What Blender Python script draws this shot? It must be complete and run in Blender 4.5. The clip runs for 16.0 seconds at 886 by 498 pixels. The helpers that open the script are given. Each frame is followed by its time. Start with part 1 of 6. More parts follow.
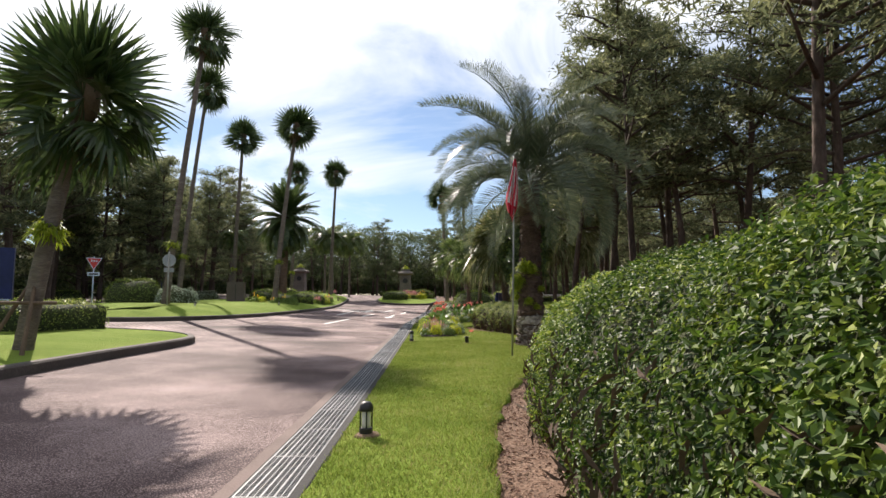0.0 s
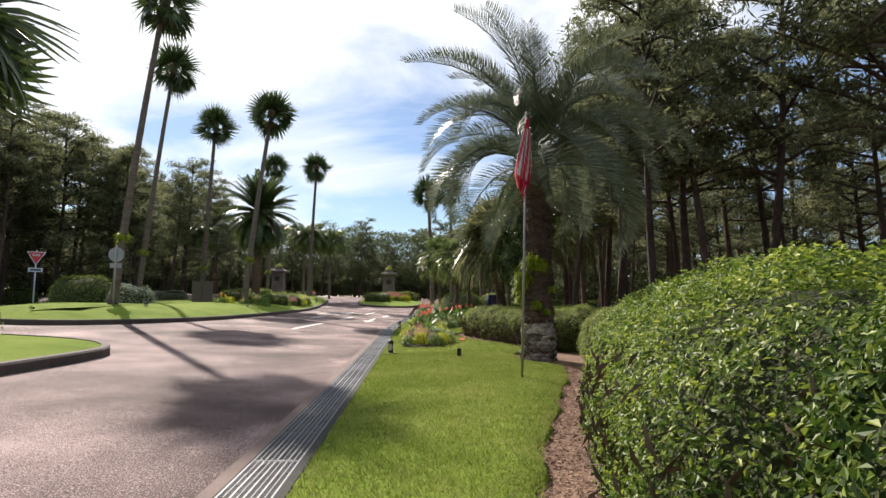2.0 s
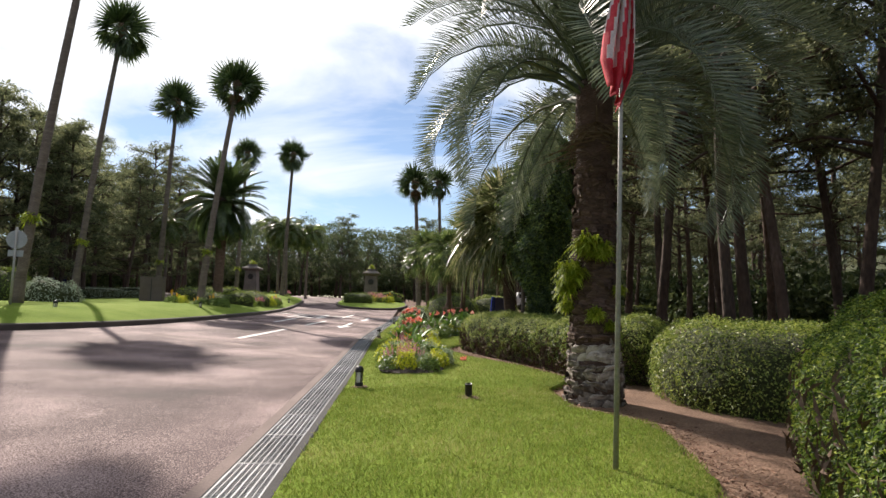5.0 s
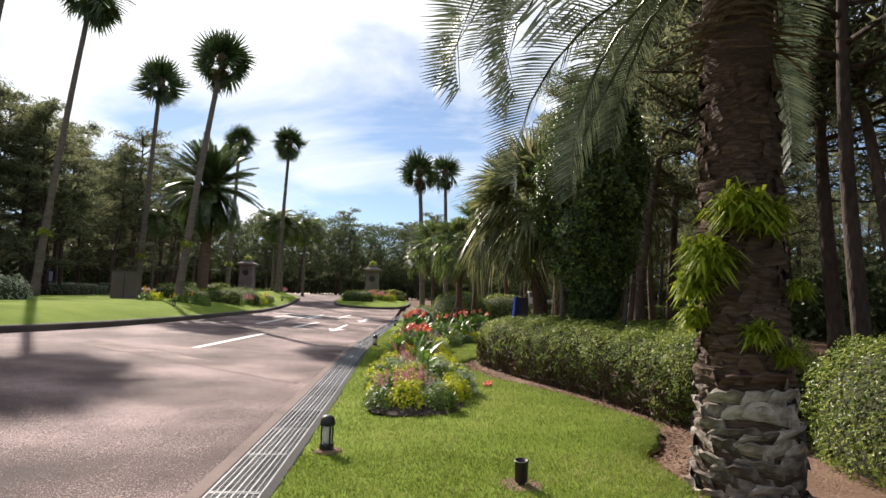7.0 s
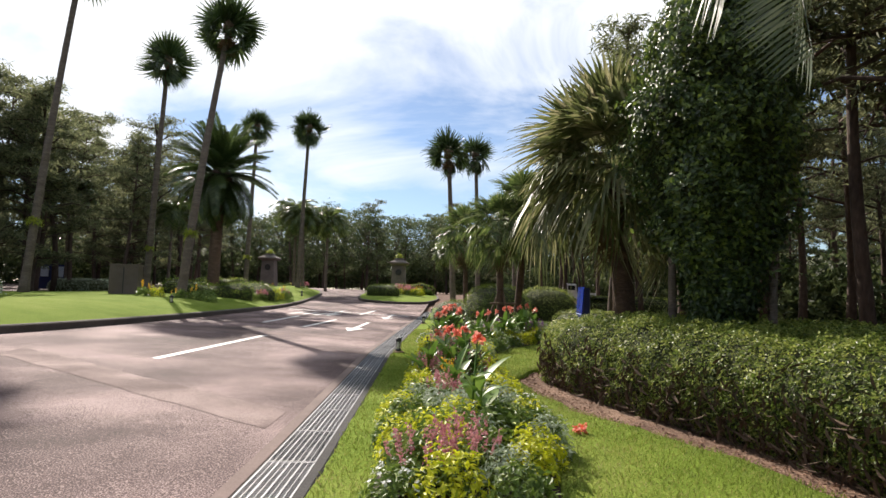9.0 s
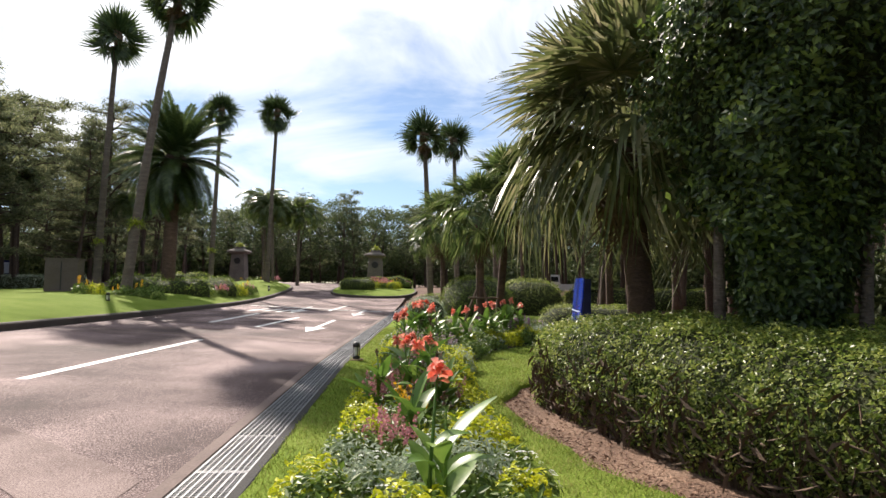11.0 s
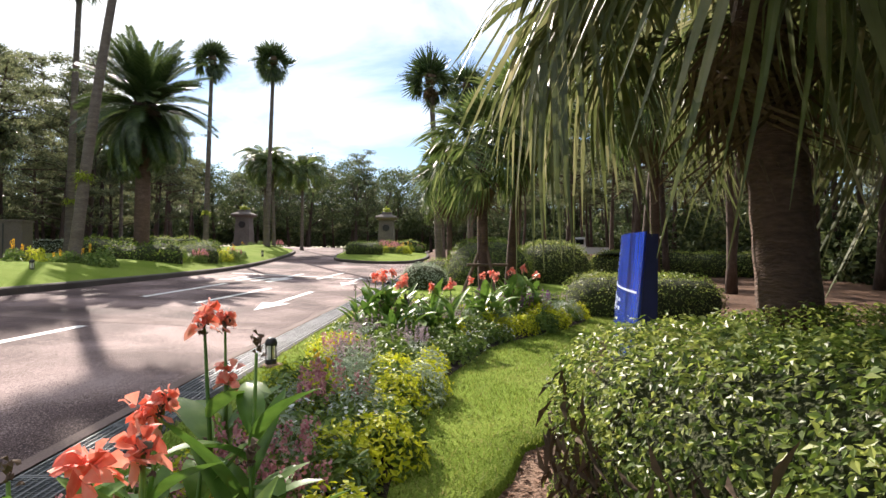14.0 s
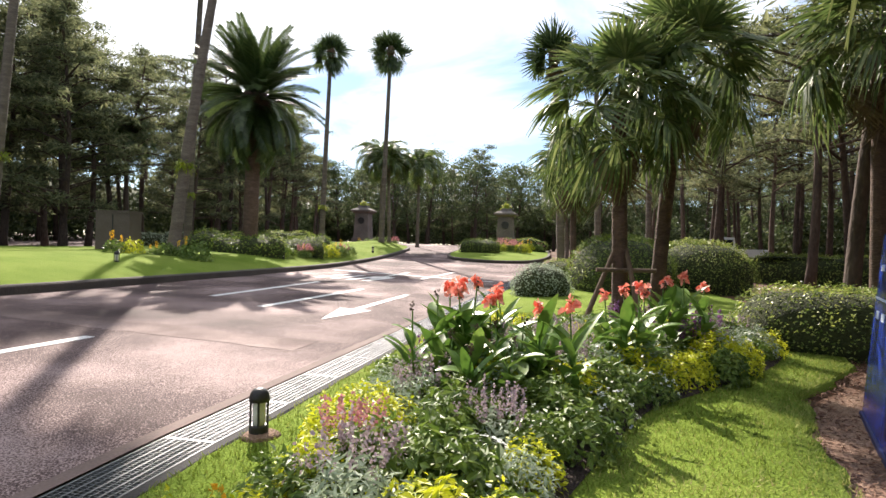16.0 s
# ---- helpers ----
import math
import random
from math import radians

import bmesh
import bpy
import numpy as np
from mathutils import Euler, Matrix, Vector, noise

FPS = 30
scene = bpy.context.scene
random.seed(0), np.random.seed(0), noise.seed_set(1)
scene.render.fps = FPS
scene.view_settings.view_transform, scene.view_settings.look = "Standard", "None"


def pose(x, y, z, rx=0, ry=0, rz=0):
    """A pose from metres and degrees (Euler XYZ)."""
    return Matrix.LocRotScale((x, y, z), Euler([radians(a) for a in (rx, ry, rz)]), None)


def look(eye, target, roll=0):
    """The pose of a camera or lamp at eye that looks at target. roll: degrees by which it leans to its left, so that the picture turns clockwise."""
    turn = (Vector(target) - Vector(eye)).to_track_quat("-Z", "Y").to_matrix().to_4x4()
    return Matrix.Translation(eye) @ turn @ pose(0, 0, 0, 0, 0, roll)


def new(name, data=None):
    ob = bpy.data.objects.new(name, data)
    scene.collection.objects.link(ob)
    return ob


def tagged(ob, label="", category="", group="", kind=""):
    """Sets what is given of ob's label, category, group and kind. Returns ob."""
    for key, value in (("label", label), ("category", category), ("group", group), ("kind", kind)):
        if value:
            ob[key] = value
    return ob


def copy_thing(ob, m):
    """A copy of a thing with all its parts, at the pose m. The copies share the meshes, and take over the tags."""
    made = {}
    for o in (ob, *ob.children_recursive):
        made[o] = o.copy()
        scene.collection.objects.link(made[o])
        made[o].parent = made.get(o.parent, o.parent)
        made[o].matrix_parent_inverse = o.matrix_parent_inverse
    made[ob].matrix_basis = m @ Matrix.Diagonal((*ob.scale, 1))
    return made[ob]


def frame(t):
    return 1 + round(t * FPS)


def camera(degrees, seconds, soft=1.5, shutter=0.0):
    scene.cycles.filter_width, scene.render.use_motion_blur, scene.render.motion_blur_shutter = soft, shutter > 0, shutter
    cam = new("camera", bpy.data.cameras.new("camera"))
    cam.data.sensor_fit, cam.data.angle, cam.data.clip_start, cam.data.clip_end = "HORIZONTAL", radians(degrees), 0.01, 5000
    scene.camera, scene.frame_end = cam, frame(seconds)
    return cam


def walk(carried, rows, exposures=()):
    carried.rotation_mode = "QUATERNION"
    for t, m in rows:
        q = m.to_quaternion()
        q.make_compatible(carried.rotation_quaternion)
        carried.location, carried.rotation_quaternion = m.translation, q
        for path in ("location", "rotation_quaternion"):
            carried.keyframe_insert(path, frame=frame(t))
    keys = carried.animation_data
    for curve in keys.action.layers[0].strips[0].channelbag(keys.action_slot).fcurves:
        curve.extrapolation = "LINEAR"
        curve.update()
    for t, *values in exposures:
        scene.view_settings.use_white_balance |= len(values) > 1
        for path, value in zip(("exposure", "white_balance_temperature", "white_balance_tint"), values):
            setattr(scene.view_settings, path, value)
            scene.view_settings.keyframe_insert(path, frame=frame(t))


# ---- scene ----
cam = camera(74.2, 16.0)
# seconds, eye, yaw, pitch, roll
PATH = [
    (0.0, 0.000, 0.000, 1.350, -0.00, 4.57, -0.38),
    (0.5, -0.068, 0.755, 1.360, -0.59, 4.66, -0.44),
    (1.0, -0.087, 1.520, 1.357, -1.00, 4.73, -0.54),
    (1.5, -0.071, 2.308, 1.335, -1.31, 4.83, -0.84),
    (2.0, -0.060, 3.114, 1.335, -1.52, 4.82, -0.88),
    (2.5, -0.051, 3.939, 1.345, -1.55, 4.56, -0.60),
    (3.0, -0.060, 4.757, 1.332, -1.58, 4.55, -0.66),
    (3.5, -0.127, 5.554, 1.326, -1.77, 4.67, -0.74),
    (4.0, -0.151, 6.353, 1.327, -2.64, 5.04, -1.20),
    (6.5, -0.156, 10.797, 1.421, -3.03, 4.86, -1.90),
    (7.0, -0.172, 11.706, 1.413, -2.76, 4.80, -1.94),
    (7.5, -0.166, 12.620, 1.420, -2.47, 4.73, -2.00),
    (8.0, -0.190, 13.534, 1.396, -2.05, 4.69, -1.97),
    (8.5, -0.218, 14.469, 1.375, -1.27, 4.41, -1.82),
    (9.0, -0.305, 15.350, 1.353, -0.07, 4.19, -1.54),
    (9.5, -0.374, 16.075, 1.348, 0.28, 4.20, -0.97),
    (10.0, -0.374, 16.607, 1.353, -2.08, 3.99, -0.81),
    (12.5, 0.676, 19.437, 1.402, -0.91, 1.57, -1.22),
    (13.0, 0.732, 20.128, 1.384, -0.10, 0.48, -1.00),
    (13.5, 0.722, 20.871, 1.364, 0.26, 0.30, -0.74),
    (14.0, 0.723, 21.608, 1.355, 0.28, -0.00, -0.62),
    (14.5, 0.731, 22.368, 1.332, 0.51, -0.21, -0.55),
    (15.0, 0.737, 23.133, 1.334, 2.09, -0.83, -1.03),
    (15.5, 0.763, 23.878, 1.341, 5.93, -1.06, -1.53),
    (16.0, 0.771, 24.598, 1.329, 12.24, -0.36, -1.58),
]
walk(cam, [(t, pose(x, y, z, 90 + pitch, roll, yaw)) for t, x, y, z, yaw, pitch, roll in PATH],
     exposures=[(0.0, 0.95), (4.0, 0.91), (8.0, 0.92), (10.0, 0.92), (12.5, 1.22), (14.0, 1.34), (16.0, 1.42)])

# ---- light ----
SUN_DIR = Vector((-0.485, 0.875, 0.0)).normalized() * math.cos(radians(34)) + Vector((0, 0, math.sin(radians(34))))
world = bpy.data.worlds.new("world")
scene.world = world
world.use_nodes = True
wt = world.node_tree
wt.nodes.clear()
w_out = wt.nodes.new("ShaderNodeOutputWorld")
w_bg = wt.nodes.new("ShaderNodeBackground")
sky = wt.nodes.new("ShaderNodeTexSky")
sky.sky_type = 'NISHITA'
sky.sun_disc = False
sky.sun_elevation = radians(34)
sky.sun_rotation = math.atan2(SUN_DIR.x, SUN_DIR.y)
sky.air_density, sky.dust_density, sky.ozone_density = 1.0, 0.15, 2.0
w_co = wt.nodes.new("ShaderNodeTexCoord")
w_map = wt.nodes.new("ShaderNodeMapping")
w_map.inputs["Scale"].default_value = (1.0, 1.0, 2.6)
w_map.inputs["Rotation"].default_value = (0.0, radians(14), radians(25))
w_map.inputs["Location"].default_value = (0.35, 0.1, 0.32)
w_n = wt.nodes.new("ShaderNodeTexNoise")
w_n.inputs["Scale"].default_value = 1.9
w_n.inputs["Detail"].default_value = 9.0
w_n.inputs["Roughness"].default_value = 0.56
w_n.inputs["Distortion"].default_value = 0.5
w_r = wt.nodes.new("ShaderNodeValToRGB")
w_r.color_ramp.elements[0].position, w_r.color_ramp.elements[0].color = 0.42, (0.10, 0.10, 0.10, 1)
w_r.color_ramp.elements[1].position, w_r.color_ramp.elements[1].color = 0.60, (1, 1, 1, 1)
w_mix = wt.nodes.new("ShaderNodeMixRGB")
w_mix.inputs[2].default_value = (9.6, 9.8, 10.2, 1)
wt.links.new(w_co.outputs["Generated"], w_map.inputs["Vector"])
wt.links.new(w_map.outputs[0], w_n.inputs["Vector"])
w_sep = wt.nodes.new("ShaderNodeSeparateXYZ")
w_ma = wt.nodes.new("ShaderNodeMath")
w_ma.operation = 'MULTIPLY_ADD'
w_ma.inputs[1].default_value, w_ma.inputs[2].default_value = 0.55, -0.17
w_cl = wt.nodes.new("ShaderNodeMath")
w_cl.operation = 'MINIMUM'
w_cl.inputs[1].default_value = 0.07
w_ad = wt.nodes.new("ShaderNodeMath")
w_ad.operation = 'ADD'
wt.links.new(w_co.outputs["Generated"], w_sep.inputs[0])
wt.links.new(w_sep.outputs[2], w_ma.inputs[0])
wt.links.new(w_ma.outputs[0], w_cl.inputs[0])
wt.links.new(w_cl.outputs[0], w_ad.inputs[0])
w_dot = wt.nodes.new("ShaderNodeVectorMath")
w_dot.operation = 'DOT_PRODUCT'
w_dot.inputs[1].default_value = SUN_DIR
w_glow = wt.nodes.new("ShaderNodeMath")
w_glow.operation = 'MULTIPLY_ADD'
w_glow.inputs[1].default_value, w_glow.inputs[2].default_value = 1.1, -0.97
w_sum = wt.nodes.new("ShaderNodeMath")
w_sum.operation = 'ADD'
wt.links.new(w_co.outputs["Generated"], w_dot.inputs[0])
wt.links.new(w_dot.outputs["Value"], w_glow.inputs[0])
w_lim = wt.nodes.new("ShaderNodeMath")
w_lim.operation = 'MAXIMUM'
w_lim.inputs[1].default_value = -0.04
wt.links.new(w_glow.outputs[0], w_lim.inputs[0])
wt.links.new(w_lim.outputs[0], w_sum.inputs[0])
wt.links.new(w_n.outputs[0], w_sum.inputs[1])
wt.links.new(w_sum.outputs[0], w_ad.inputs[1])
wt.links.new(w_ad.outputs[0], w_r.inputs[0])
wt.links.new(w_r.outputs[0], w_mix.inputs[0])
# hand-set tint over the sky colour: bluer and dimmer, its fill light too
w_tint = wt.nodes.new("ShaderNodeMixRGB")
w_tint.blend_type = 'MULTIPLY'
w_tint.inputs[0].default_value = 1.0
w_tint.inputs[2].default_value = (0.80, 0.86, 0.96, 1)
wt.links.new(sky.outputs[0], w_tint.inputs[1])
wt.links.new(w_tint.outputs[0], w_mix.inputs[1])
wt.links.new(w_mix.outputs[0], w_bg.inputs[0])
w_bg.inputs[1].default_value = 0.065
wt.links.new(w_bg.outputs[0], w_out.inputs[0])
sun = new("sun", bpy.data.lights.new("sun", 'SUN'))
sun.data.energy, sun.data.angle, sun.data.color = 4.6, radians(0.55), (1.0, 0.885, 0.79)
sun.matrix_world = look(SUN_DIR * 60, (0, 0, 0))

# ---- helpers of the scene ----
rng = np.random.default_rng(7)


def ground_z(x, y):
    s = min(max((y - 45) / 35, 0), 1)
    return 0.033 * min(max(-x - 1.5, 0), 12) + s * s * (3 - 2 * s)


def principled(name, rough=0.7, metal=0.0, spec=0.5):
    m = bpy.data.materials.new(name)
    m.use_nodes = True
    b = m.node_tree.nodes["Principled BSDF"]
    b.inputs["Roughness"].default_value = rough
    b.inputs["Metallic"].default_value = metal
    b.inputs["Specular IOR Level"].default_value = spec
    return m, m.node_tree, b


def surface(name, stops, scale=3.0, fine=40.0, rough=0.8, bump=0.3, metal=0.0, spec=0.4, mapping=(1, 1, 1), dist=0.02, fine_mix=0.5, island=0.0, thin=0.0, random_ob=0.0):
    """Two noises, coarse and fine, through a ramp of colours, with bump; thin lets light through leaves."""
    m, t, b = principled(name, rough, metal, spec)
    co = t.nodes.new("ShaderNodeTexCoord")
    mp = t.nodes.new("ShaderNodeMapping")
    mp.inputs["Scale"].default_value = mapping
    t.links.new(co.outputs["Object"], mp.inputs["Vector"])
    n1, n2 = t.nodes.new("ShaderNodeTexNoise"), t.nodes.new("ShaderNodeTexNoise")
    n1.inputs["Scale"].default_value, n2.inputs["Scale"].default_value = scale, fine
    n1.inputs["Detail"].default_value, n2.inputs["Detail"].default_value = 5.0, 4.0
    for n in (n1, n2):
        t.links.new(mp.outputs[0], n.inputs["Vector"])
    mx = t.nodes.new("ShaderNodeMixRGB")
    mx.inputs[0].default_value = fine_mix
    t.links.new(n1.outputs[0], mx.inputs[1])
    t.links.new(n2.outputs[0], mx.inputs[2])
    value = mx.outputs[0]
    if island or random_ob:
        src = t.nodes.new("ShaderNodeNewGeometry") if island else t.nodes.new("ShaderNodeObjectInfo")
        sock = src.outputs["Random Per Island"] if island else src.outputs["Random"]
        ma = t.nodes.new("ShaderNodeMath")
        ma.operation = 'MULTIPLY_ADD'
        ma.inputs[1].default_value, ma.inputs[2].default_value = (island or random_ob), -(island or random_ob) / 2
        t.links.new(sock, ma.inputs[0])
        ad = t.nodes.new("ShaderNodeMath")
        ad.operation = 'ADD'
        t.links.new(ma.outputs[0], ad.inputs[0])
        t.links.new(value, ad.inputs[1])
        value = ad.outputs[0]
    r = t.nodes.new("ShaderNodeValToRGB")
    while len(r.color_ramp.elements) < len(stops):
        r.color_ramp.elements.new(0.5)
    for e, (p, c) in zip(r.color_ramp.elements, stops):
        e.position, e.color = p, (*c, 1)
    t.links.new(value, r.inputs[0])
    t.links.new(r.outputs[0], b.inputs["Base Color"])
    if bump:
        bp = t.nodes.new("ShaderNodeBump")
        bp.inputs["Strength"].default_value, bp.inputs["Distance"].default_value = bump, dist
        t.links.new(n2.outputs[0], bp.inputs["Height"])
        t.links.new(bp.outputs[0], b.inputs["Normal"])
    if thin:
        tr = t.nodes.new("ShaderNodeBsdfTranslucent")
        ms = t.nodes.new("ShaderNodeMixShader")
        ms.inputs[0].default_value = thin
        t.links.new(r.outputs[0], tr.inputs[0])
        t.links.new(b.outputs[0], ms.inputs[1])
        t.links.new(tr.outputs[0], ms.inputs[2])
        t.links.new(ms.outputs[0], t.nodes["Material Output"].inputs[0])
    return m


def mesh_of(name, verts, faces, *mats, smooth=False):
    me = bpy.data.meshes.new(name)
    me.from_pydata([tuple(v) for v in np.asarray(verts, float).tolist()], [], [tuple(f) for f in (faces.tolist() if hasattr(faces, "tolist") else faces)])
    for m in mats:
        me.materials.append(m)
    if smooth:
        me.shade_smooth()
    me.update()
    return me


def bm_mesh(name, bm, mat, smooth=False):
    me = bpy.data.meshes.new(name)
    bm.to_mesh(me)
    bm.free()
    me.materials.append(mat)
    if smooth:
        me.shade_smooth()
    return me


def part(name, mesh, parent, label="", at=None):
    ob = new(name, mesh)
    ob.parent = parent
    if at is not None:
        ob.matrix_basis = at
    return tagged(ob, label)


def thing(name, label, category, at=(0, 0, 0), rz=0.0, group="", kind="", scale=1.0, mesh=None):
    ob = new(name, mesh)
    ob.matrix_basis = pose(*at, 0, 0, rz) @ Matrix.Scale(scale, 4)
    return tagged(ob, label, category, group, kind)


class Soup:
    """Gathers vertices and faces of one mesh."""

    def __init__(self):
        self.v, self.f = [], []

    def add(self, verts, faces):
        k = len(self.v)
        self.v.extend([tuple(p) for p in verts])
        self.f.extend([tuple(i + k for i in f) for f in faces])

    def box(self, x0, y0, z0, x1, y1, z1):
        self.add([(x, y, z) for z in (z0, z1) for y in (y0, y1) for x in (x0, x1)],
                 [(0, 2, 3, 1), (4, 5, 7, 6), (0, 1, 5, 4), (2, 6, 7, 3), (0, 4, 6, 2), (1, 3, 7, 5)])

    def tube(self, pts, radii, n=8, cap=True):
        pts = [Vector(p) for p in pts]
        k = len(self.v)
        for i, p in enumerate(pts):
            d = (pts[min(i + 1, len(pts) - 1)] - pts[max(i - 1, 0)]).normalized()
            a = d.orthogonal().normalized() if abs(d.z) < 0.9 else Vector((1, 0, 0)).cross(d).normalized()
            b = d.cross(a)
            for j in range(n):
                w = 2 * math.pi * j / n
                self.v.append(tuple(p + (a * math.cos(w) + b * math.sin(w)) * radii[i]))
        for i in range(len(pts) - 1):
            for j in range(n):
                j2 = (j + 1) % n
                self.f.append((k + i * n + j, k + i * n + j2, k + i * n + n + j2, k + i * n + n + j))
        if cap:
            self.f.append(tuple(k + j for j in reversed(range(n))))
            self.f.append(tuple(k + (len(pts) - 1) * n + j for j in range(n)))

    def turn(self, profile, n=16, centre=(0, 0)):
        k = len(self.v)
        for r, z in profile:
            for j in range(n):
                w = 2 * math.pi * j / n
                self.v.append((centre[0] + r * math.cos(w), centre[1] + r * math.sin(w), z))
        for i in range(len(profile) - 1):
            for j in range(n):
                j2 = (j + 1) % n
                self.f.append((k + i * n + j, k + i * n + j2, k + i * n + n + j2, k + i * n + n + j))
        self.f.append(tuple(k + j for j in reversed(range(n))))
        self.f.append(tuple(k + (len(profile) - 1) * n + j for j in range(n)))

    def mesh(self, name, *mats, smooth=False):
        return mesh_of(name, self.v, self.f, *mats, smooth=smooth)


def leaf_cloud(points, normals, size, spread=0.9, aspect=0.5, fold=0.25, rg=rng):
    """Small folded leaves, four corners each, at points, tipped about their normals."""
    n = len(points)
    d = normals + rg.normal(0, spread, (n, 3))
    d /= np.linalg.norm(d, axis=1)[:, None]
    u = np.cross(d, rg.normal(0, 1, (n, 3)))
    u /= np.linalg.norm(u, axis=1)[:, None] + 1e-9
    w = np.cross(d, u)
    s = size * rg.uniform(0.6, 1.3, (n, 1))
    tip, mid = points + u * s, points + u * s * 0.45
    a, b = mid + w * s * aspect * 0.5 + d * s * fold * 0.5, mid - w * s * aspect * 0.5 + d * s * fold * 0.5
    v = np.stack([points, a, tip, b], 1).reshape(-1, 3)
    k = np.arange(n)[:, None] * 4
    f = np.concatenate([k + [0, 1, 2], k + [0, 2, 3]], 0)
    return v, f


def sample_faces(verts, faces, count, rg=rng):
    v = np.asarray(verts, float)
    tri = []
    for f in faces:
        for i in range(1, len(f) - 1):
            tri.append((f[0], f[i], f[i + 1]))
    tri = np.asarray(tri)
    a, b, c = v[tri[:, 0]], v[tri[:, 1]], v[tri[:, 2]]
    nn = np.cross(b - a, c - a)
    ar = np.linalg.norm(nn, axis=1)
    pick = rg.choice(len(tri), count, p=ar / ar.sum())
    r1, r2 = np.sqrt(rg.random((count, 1))), rg.random((count, 1))
    p = a[pick] * (1 - r1) + b[pick] * r1 * (1 - r2) + c[pick] * r1 * r2
    return p, nn[pick] / (ar[pick][:, None] + 1e-9)


def smooth_loop(pts, n=64):
    """A closed Catmull-Rom line through pts, n points evenly spread."""
    p = np.asarray(pts, float)
    out = []
    for i in range(len(p)):
        p0, p1, p2, p3 = p[i - 1], p[i], p[(i + 1) % len(p)], p[(i + 2) % len(p)]
        for t in np.linspace(0, 1, 12, endpoint=False):
            out.append(0.5 * (2 * p1 + (p2 - p0) * t + (2 * p0 - 5 * p1 + 4 * p2 - p3) * t * t + (3 * p1 - p0 - 3 * p2 + p3) * t ** 3))
    out = np.array(out + out[:1])
    s = np.r_[0, np.cumsum(np.linalg.norm(np.diff(out, axis=0), axis=1))]
    q = np.linspace(0, s[-1], n, endpoint=False)
    loop = np.stack([np.interp(q, s, out[:, 0]), np.interp(q, s, out[:, 1])], 1)
    area = np.sum(loop[:, 0] * np.roll(loop[:, 1], -1) - np.roll(loop[:, 0], -1) * loop[:, 1])
    return loop if area > 0 else loop[::-1]


def inset(loop, d):
    t = np.roll(loop, -1, 0) - np.roll(loop, 1, 0)
    t /= np.linalg.norm(t, axis=1)[:, None] + 1e-9
    return loop + np.stack([-t[:, 1], t[:, 0]], 1) * d


def inside(loop, x, y):
    j, hit = len(loop) - 1, np.zeros(np.shape(x), bool)
    for i in range(len(loop)):
        xi, yi, xj, yj = *loop[i], *loop[j]
        hit ^= ((yi > y) != (yj > y)) & (x < (xj - xi) * (y - yi) / (yj - yi + 1e-12) + xi)
        j = i
    return hit


def sheet(loop, up, rings=5, step=0.6, dome=0.0, star=False):
    """A lawn or bed inside a closed line: rings inwards, draped on the ground, raised in the middle."""
    n, s = len(loop), Soup()
    for k in range(rings + 1):
        r = inset(loop, k * step)
        q = k / max(rings, 1)
        s.v.extend([(x, y, ground_z(x, y) + up + dome * q * (2 - q)) for x, y in r])
        if k:
            s.f.extend([((k - 1) * n + i, (k - 1) * n + (i + 1) % n, k * n + (i + 1) % n, k * n + i) for i in range(n)])
    if not star:
        s.f.append(tuple(rings * n + i for i in range(n)))
        return s
    last = inset(loop, rings * step)
    c = last.mean(0)
    for k, q in enumerate((0.75, 0.5, 0.25, 0.05)):
        s.v.extend([(x, y, ground_z(x, y) + up + dome) for x, y in c + (last - c) * q])
        r = rings + 1 + k
        s.f.extend([((r - 1) * n + i, (r - 1) * n + (i + 1) % n, r * n + (i + 1) % n, r * n + i) for i in range(n)])
    return s


def kerb_run(loop, wide=0.16, high=0.17):
    s, n = Soup(), len(loop)
    for off, z in ((0, -0.1), (0, high - 0.03), (0.03, high), (wide, high), (wide, -0.1)):
        s.v.extend([(x, y, ground_z(x, y) + z) for x, y in inset(loop, off)])
    for k in range(4):
        s.f.extend([(k * n + i, k * n + (i + 1) % n, (k + 1) * n + (i + 1) % n, (k + 1) * n + i) for i in range(n)])
    return s


# ---- materials ----
M_ROAD = surface("red_asphalt", [(0.41, (0.038, 0.024, 0.023)), (0.47, (0.088, 0.057, 0.054)), (0.52, (0.150, 0.100, 0.095)), (0.575, (0.37, 0.28, 0.265))], 0.45, 85, 0.85, 1.0, dist=0.010, fine_mix=0.58, spec=0.22)
M_CONC = surface("pale_concrete", [(0.3, (0.10, 0.070, 0.061)), (0.7, (0.21, 0.150, 0.132))], 1.5, 60, 0.9, 0.3, dist=0.004)
M_PATCH = surface("pale_mended_asphalt", [(0.38, (0.075, 0.050, 0.046)), (0.5, (0.17, 0.122, 0.112)), (0.6, (0.34, 0.265, 0.245))], 0.8, 110, 0.9, 0.7, dist=0.006, fine_mix=0.5, spec=0.2)
M_KERB = surface("kerb_stone", [(0.3, (0.045, 0.035, 0.03)), (0.7, (0.12, 0.10, 0.085))], 1.2, 30, 0.9, 0.5)
M_GRASS = surface("lawn_grass", [(0.32, (0.095, 0.14, 0.014)), (0.48, (0.15, 0.22, 0.028)), (0.64, (0.23, 0.275, 0.06)), (0.75, (0.32, 0.29, 0.11))], 0.7, 60, 1.0, 0.9, dist=0.03, fine_mix=0.55, spec=0.08)
M_BLADE = surface("grass_blade", [(0.25, (0.115, 0.155, 0.020)), (0.48, (0.185, 0.245, 0.040)), (0.66, (0.29, 0.305, 0.085)), (0.85, (0.43, 0.375, 0.18))], 0.7, 6, 0.7, 0, island=0.4, thin=0.38, spec=0.2)
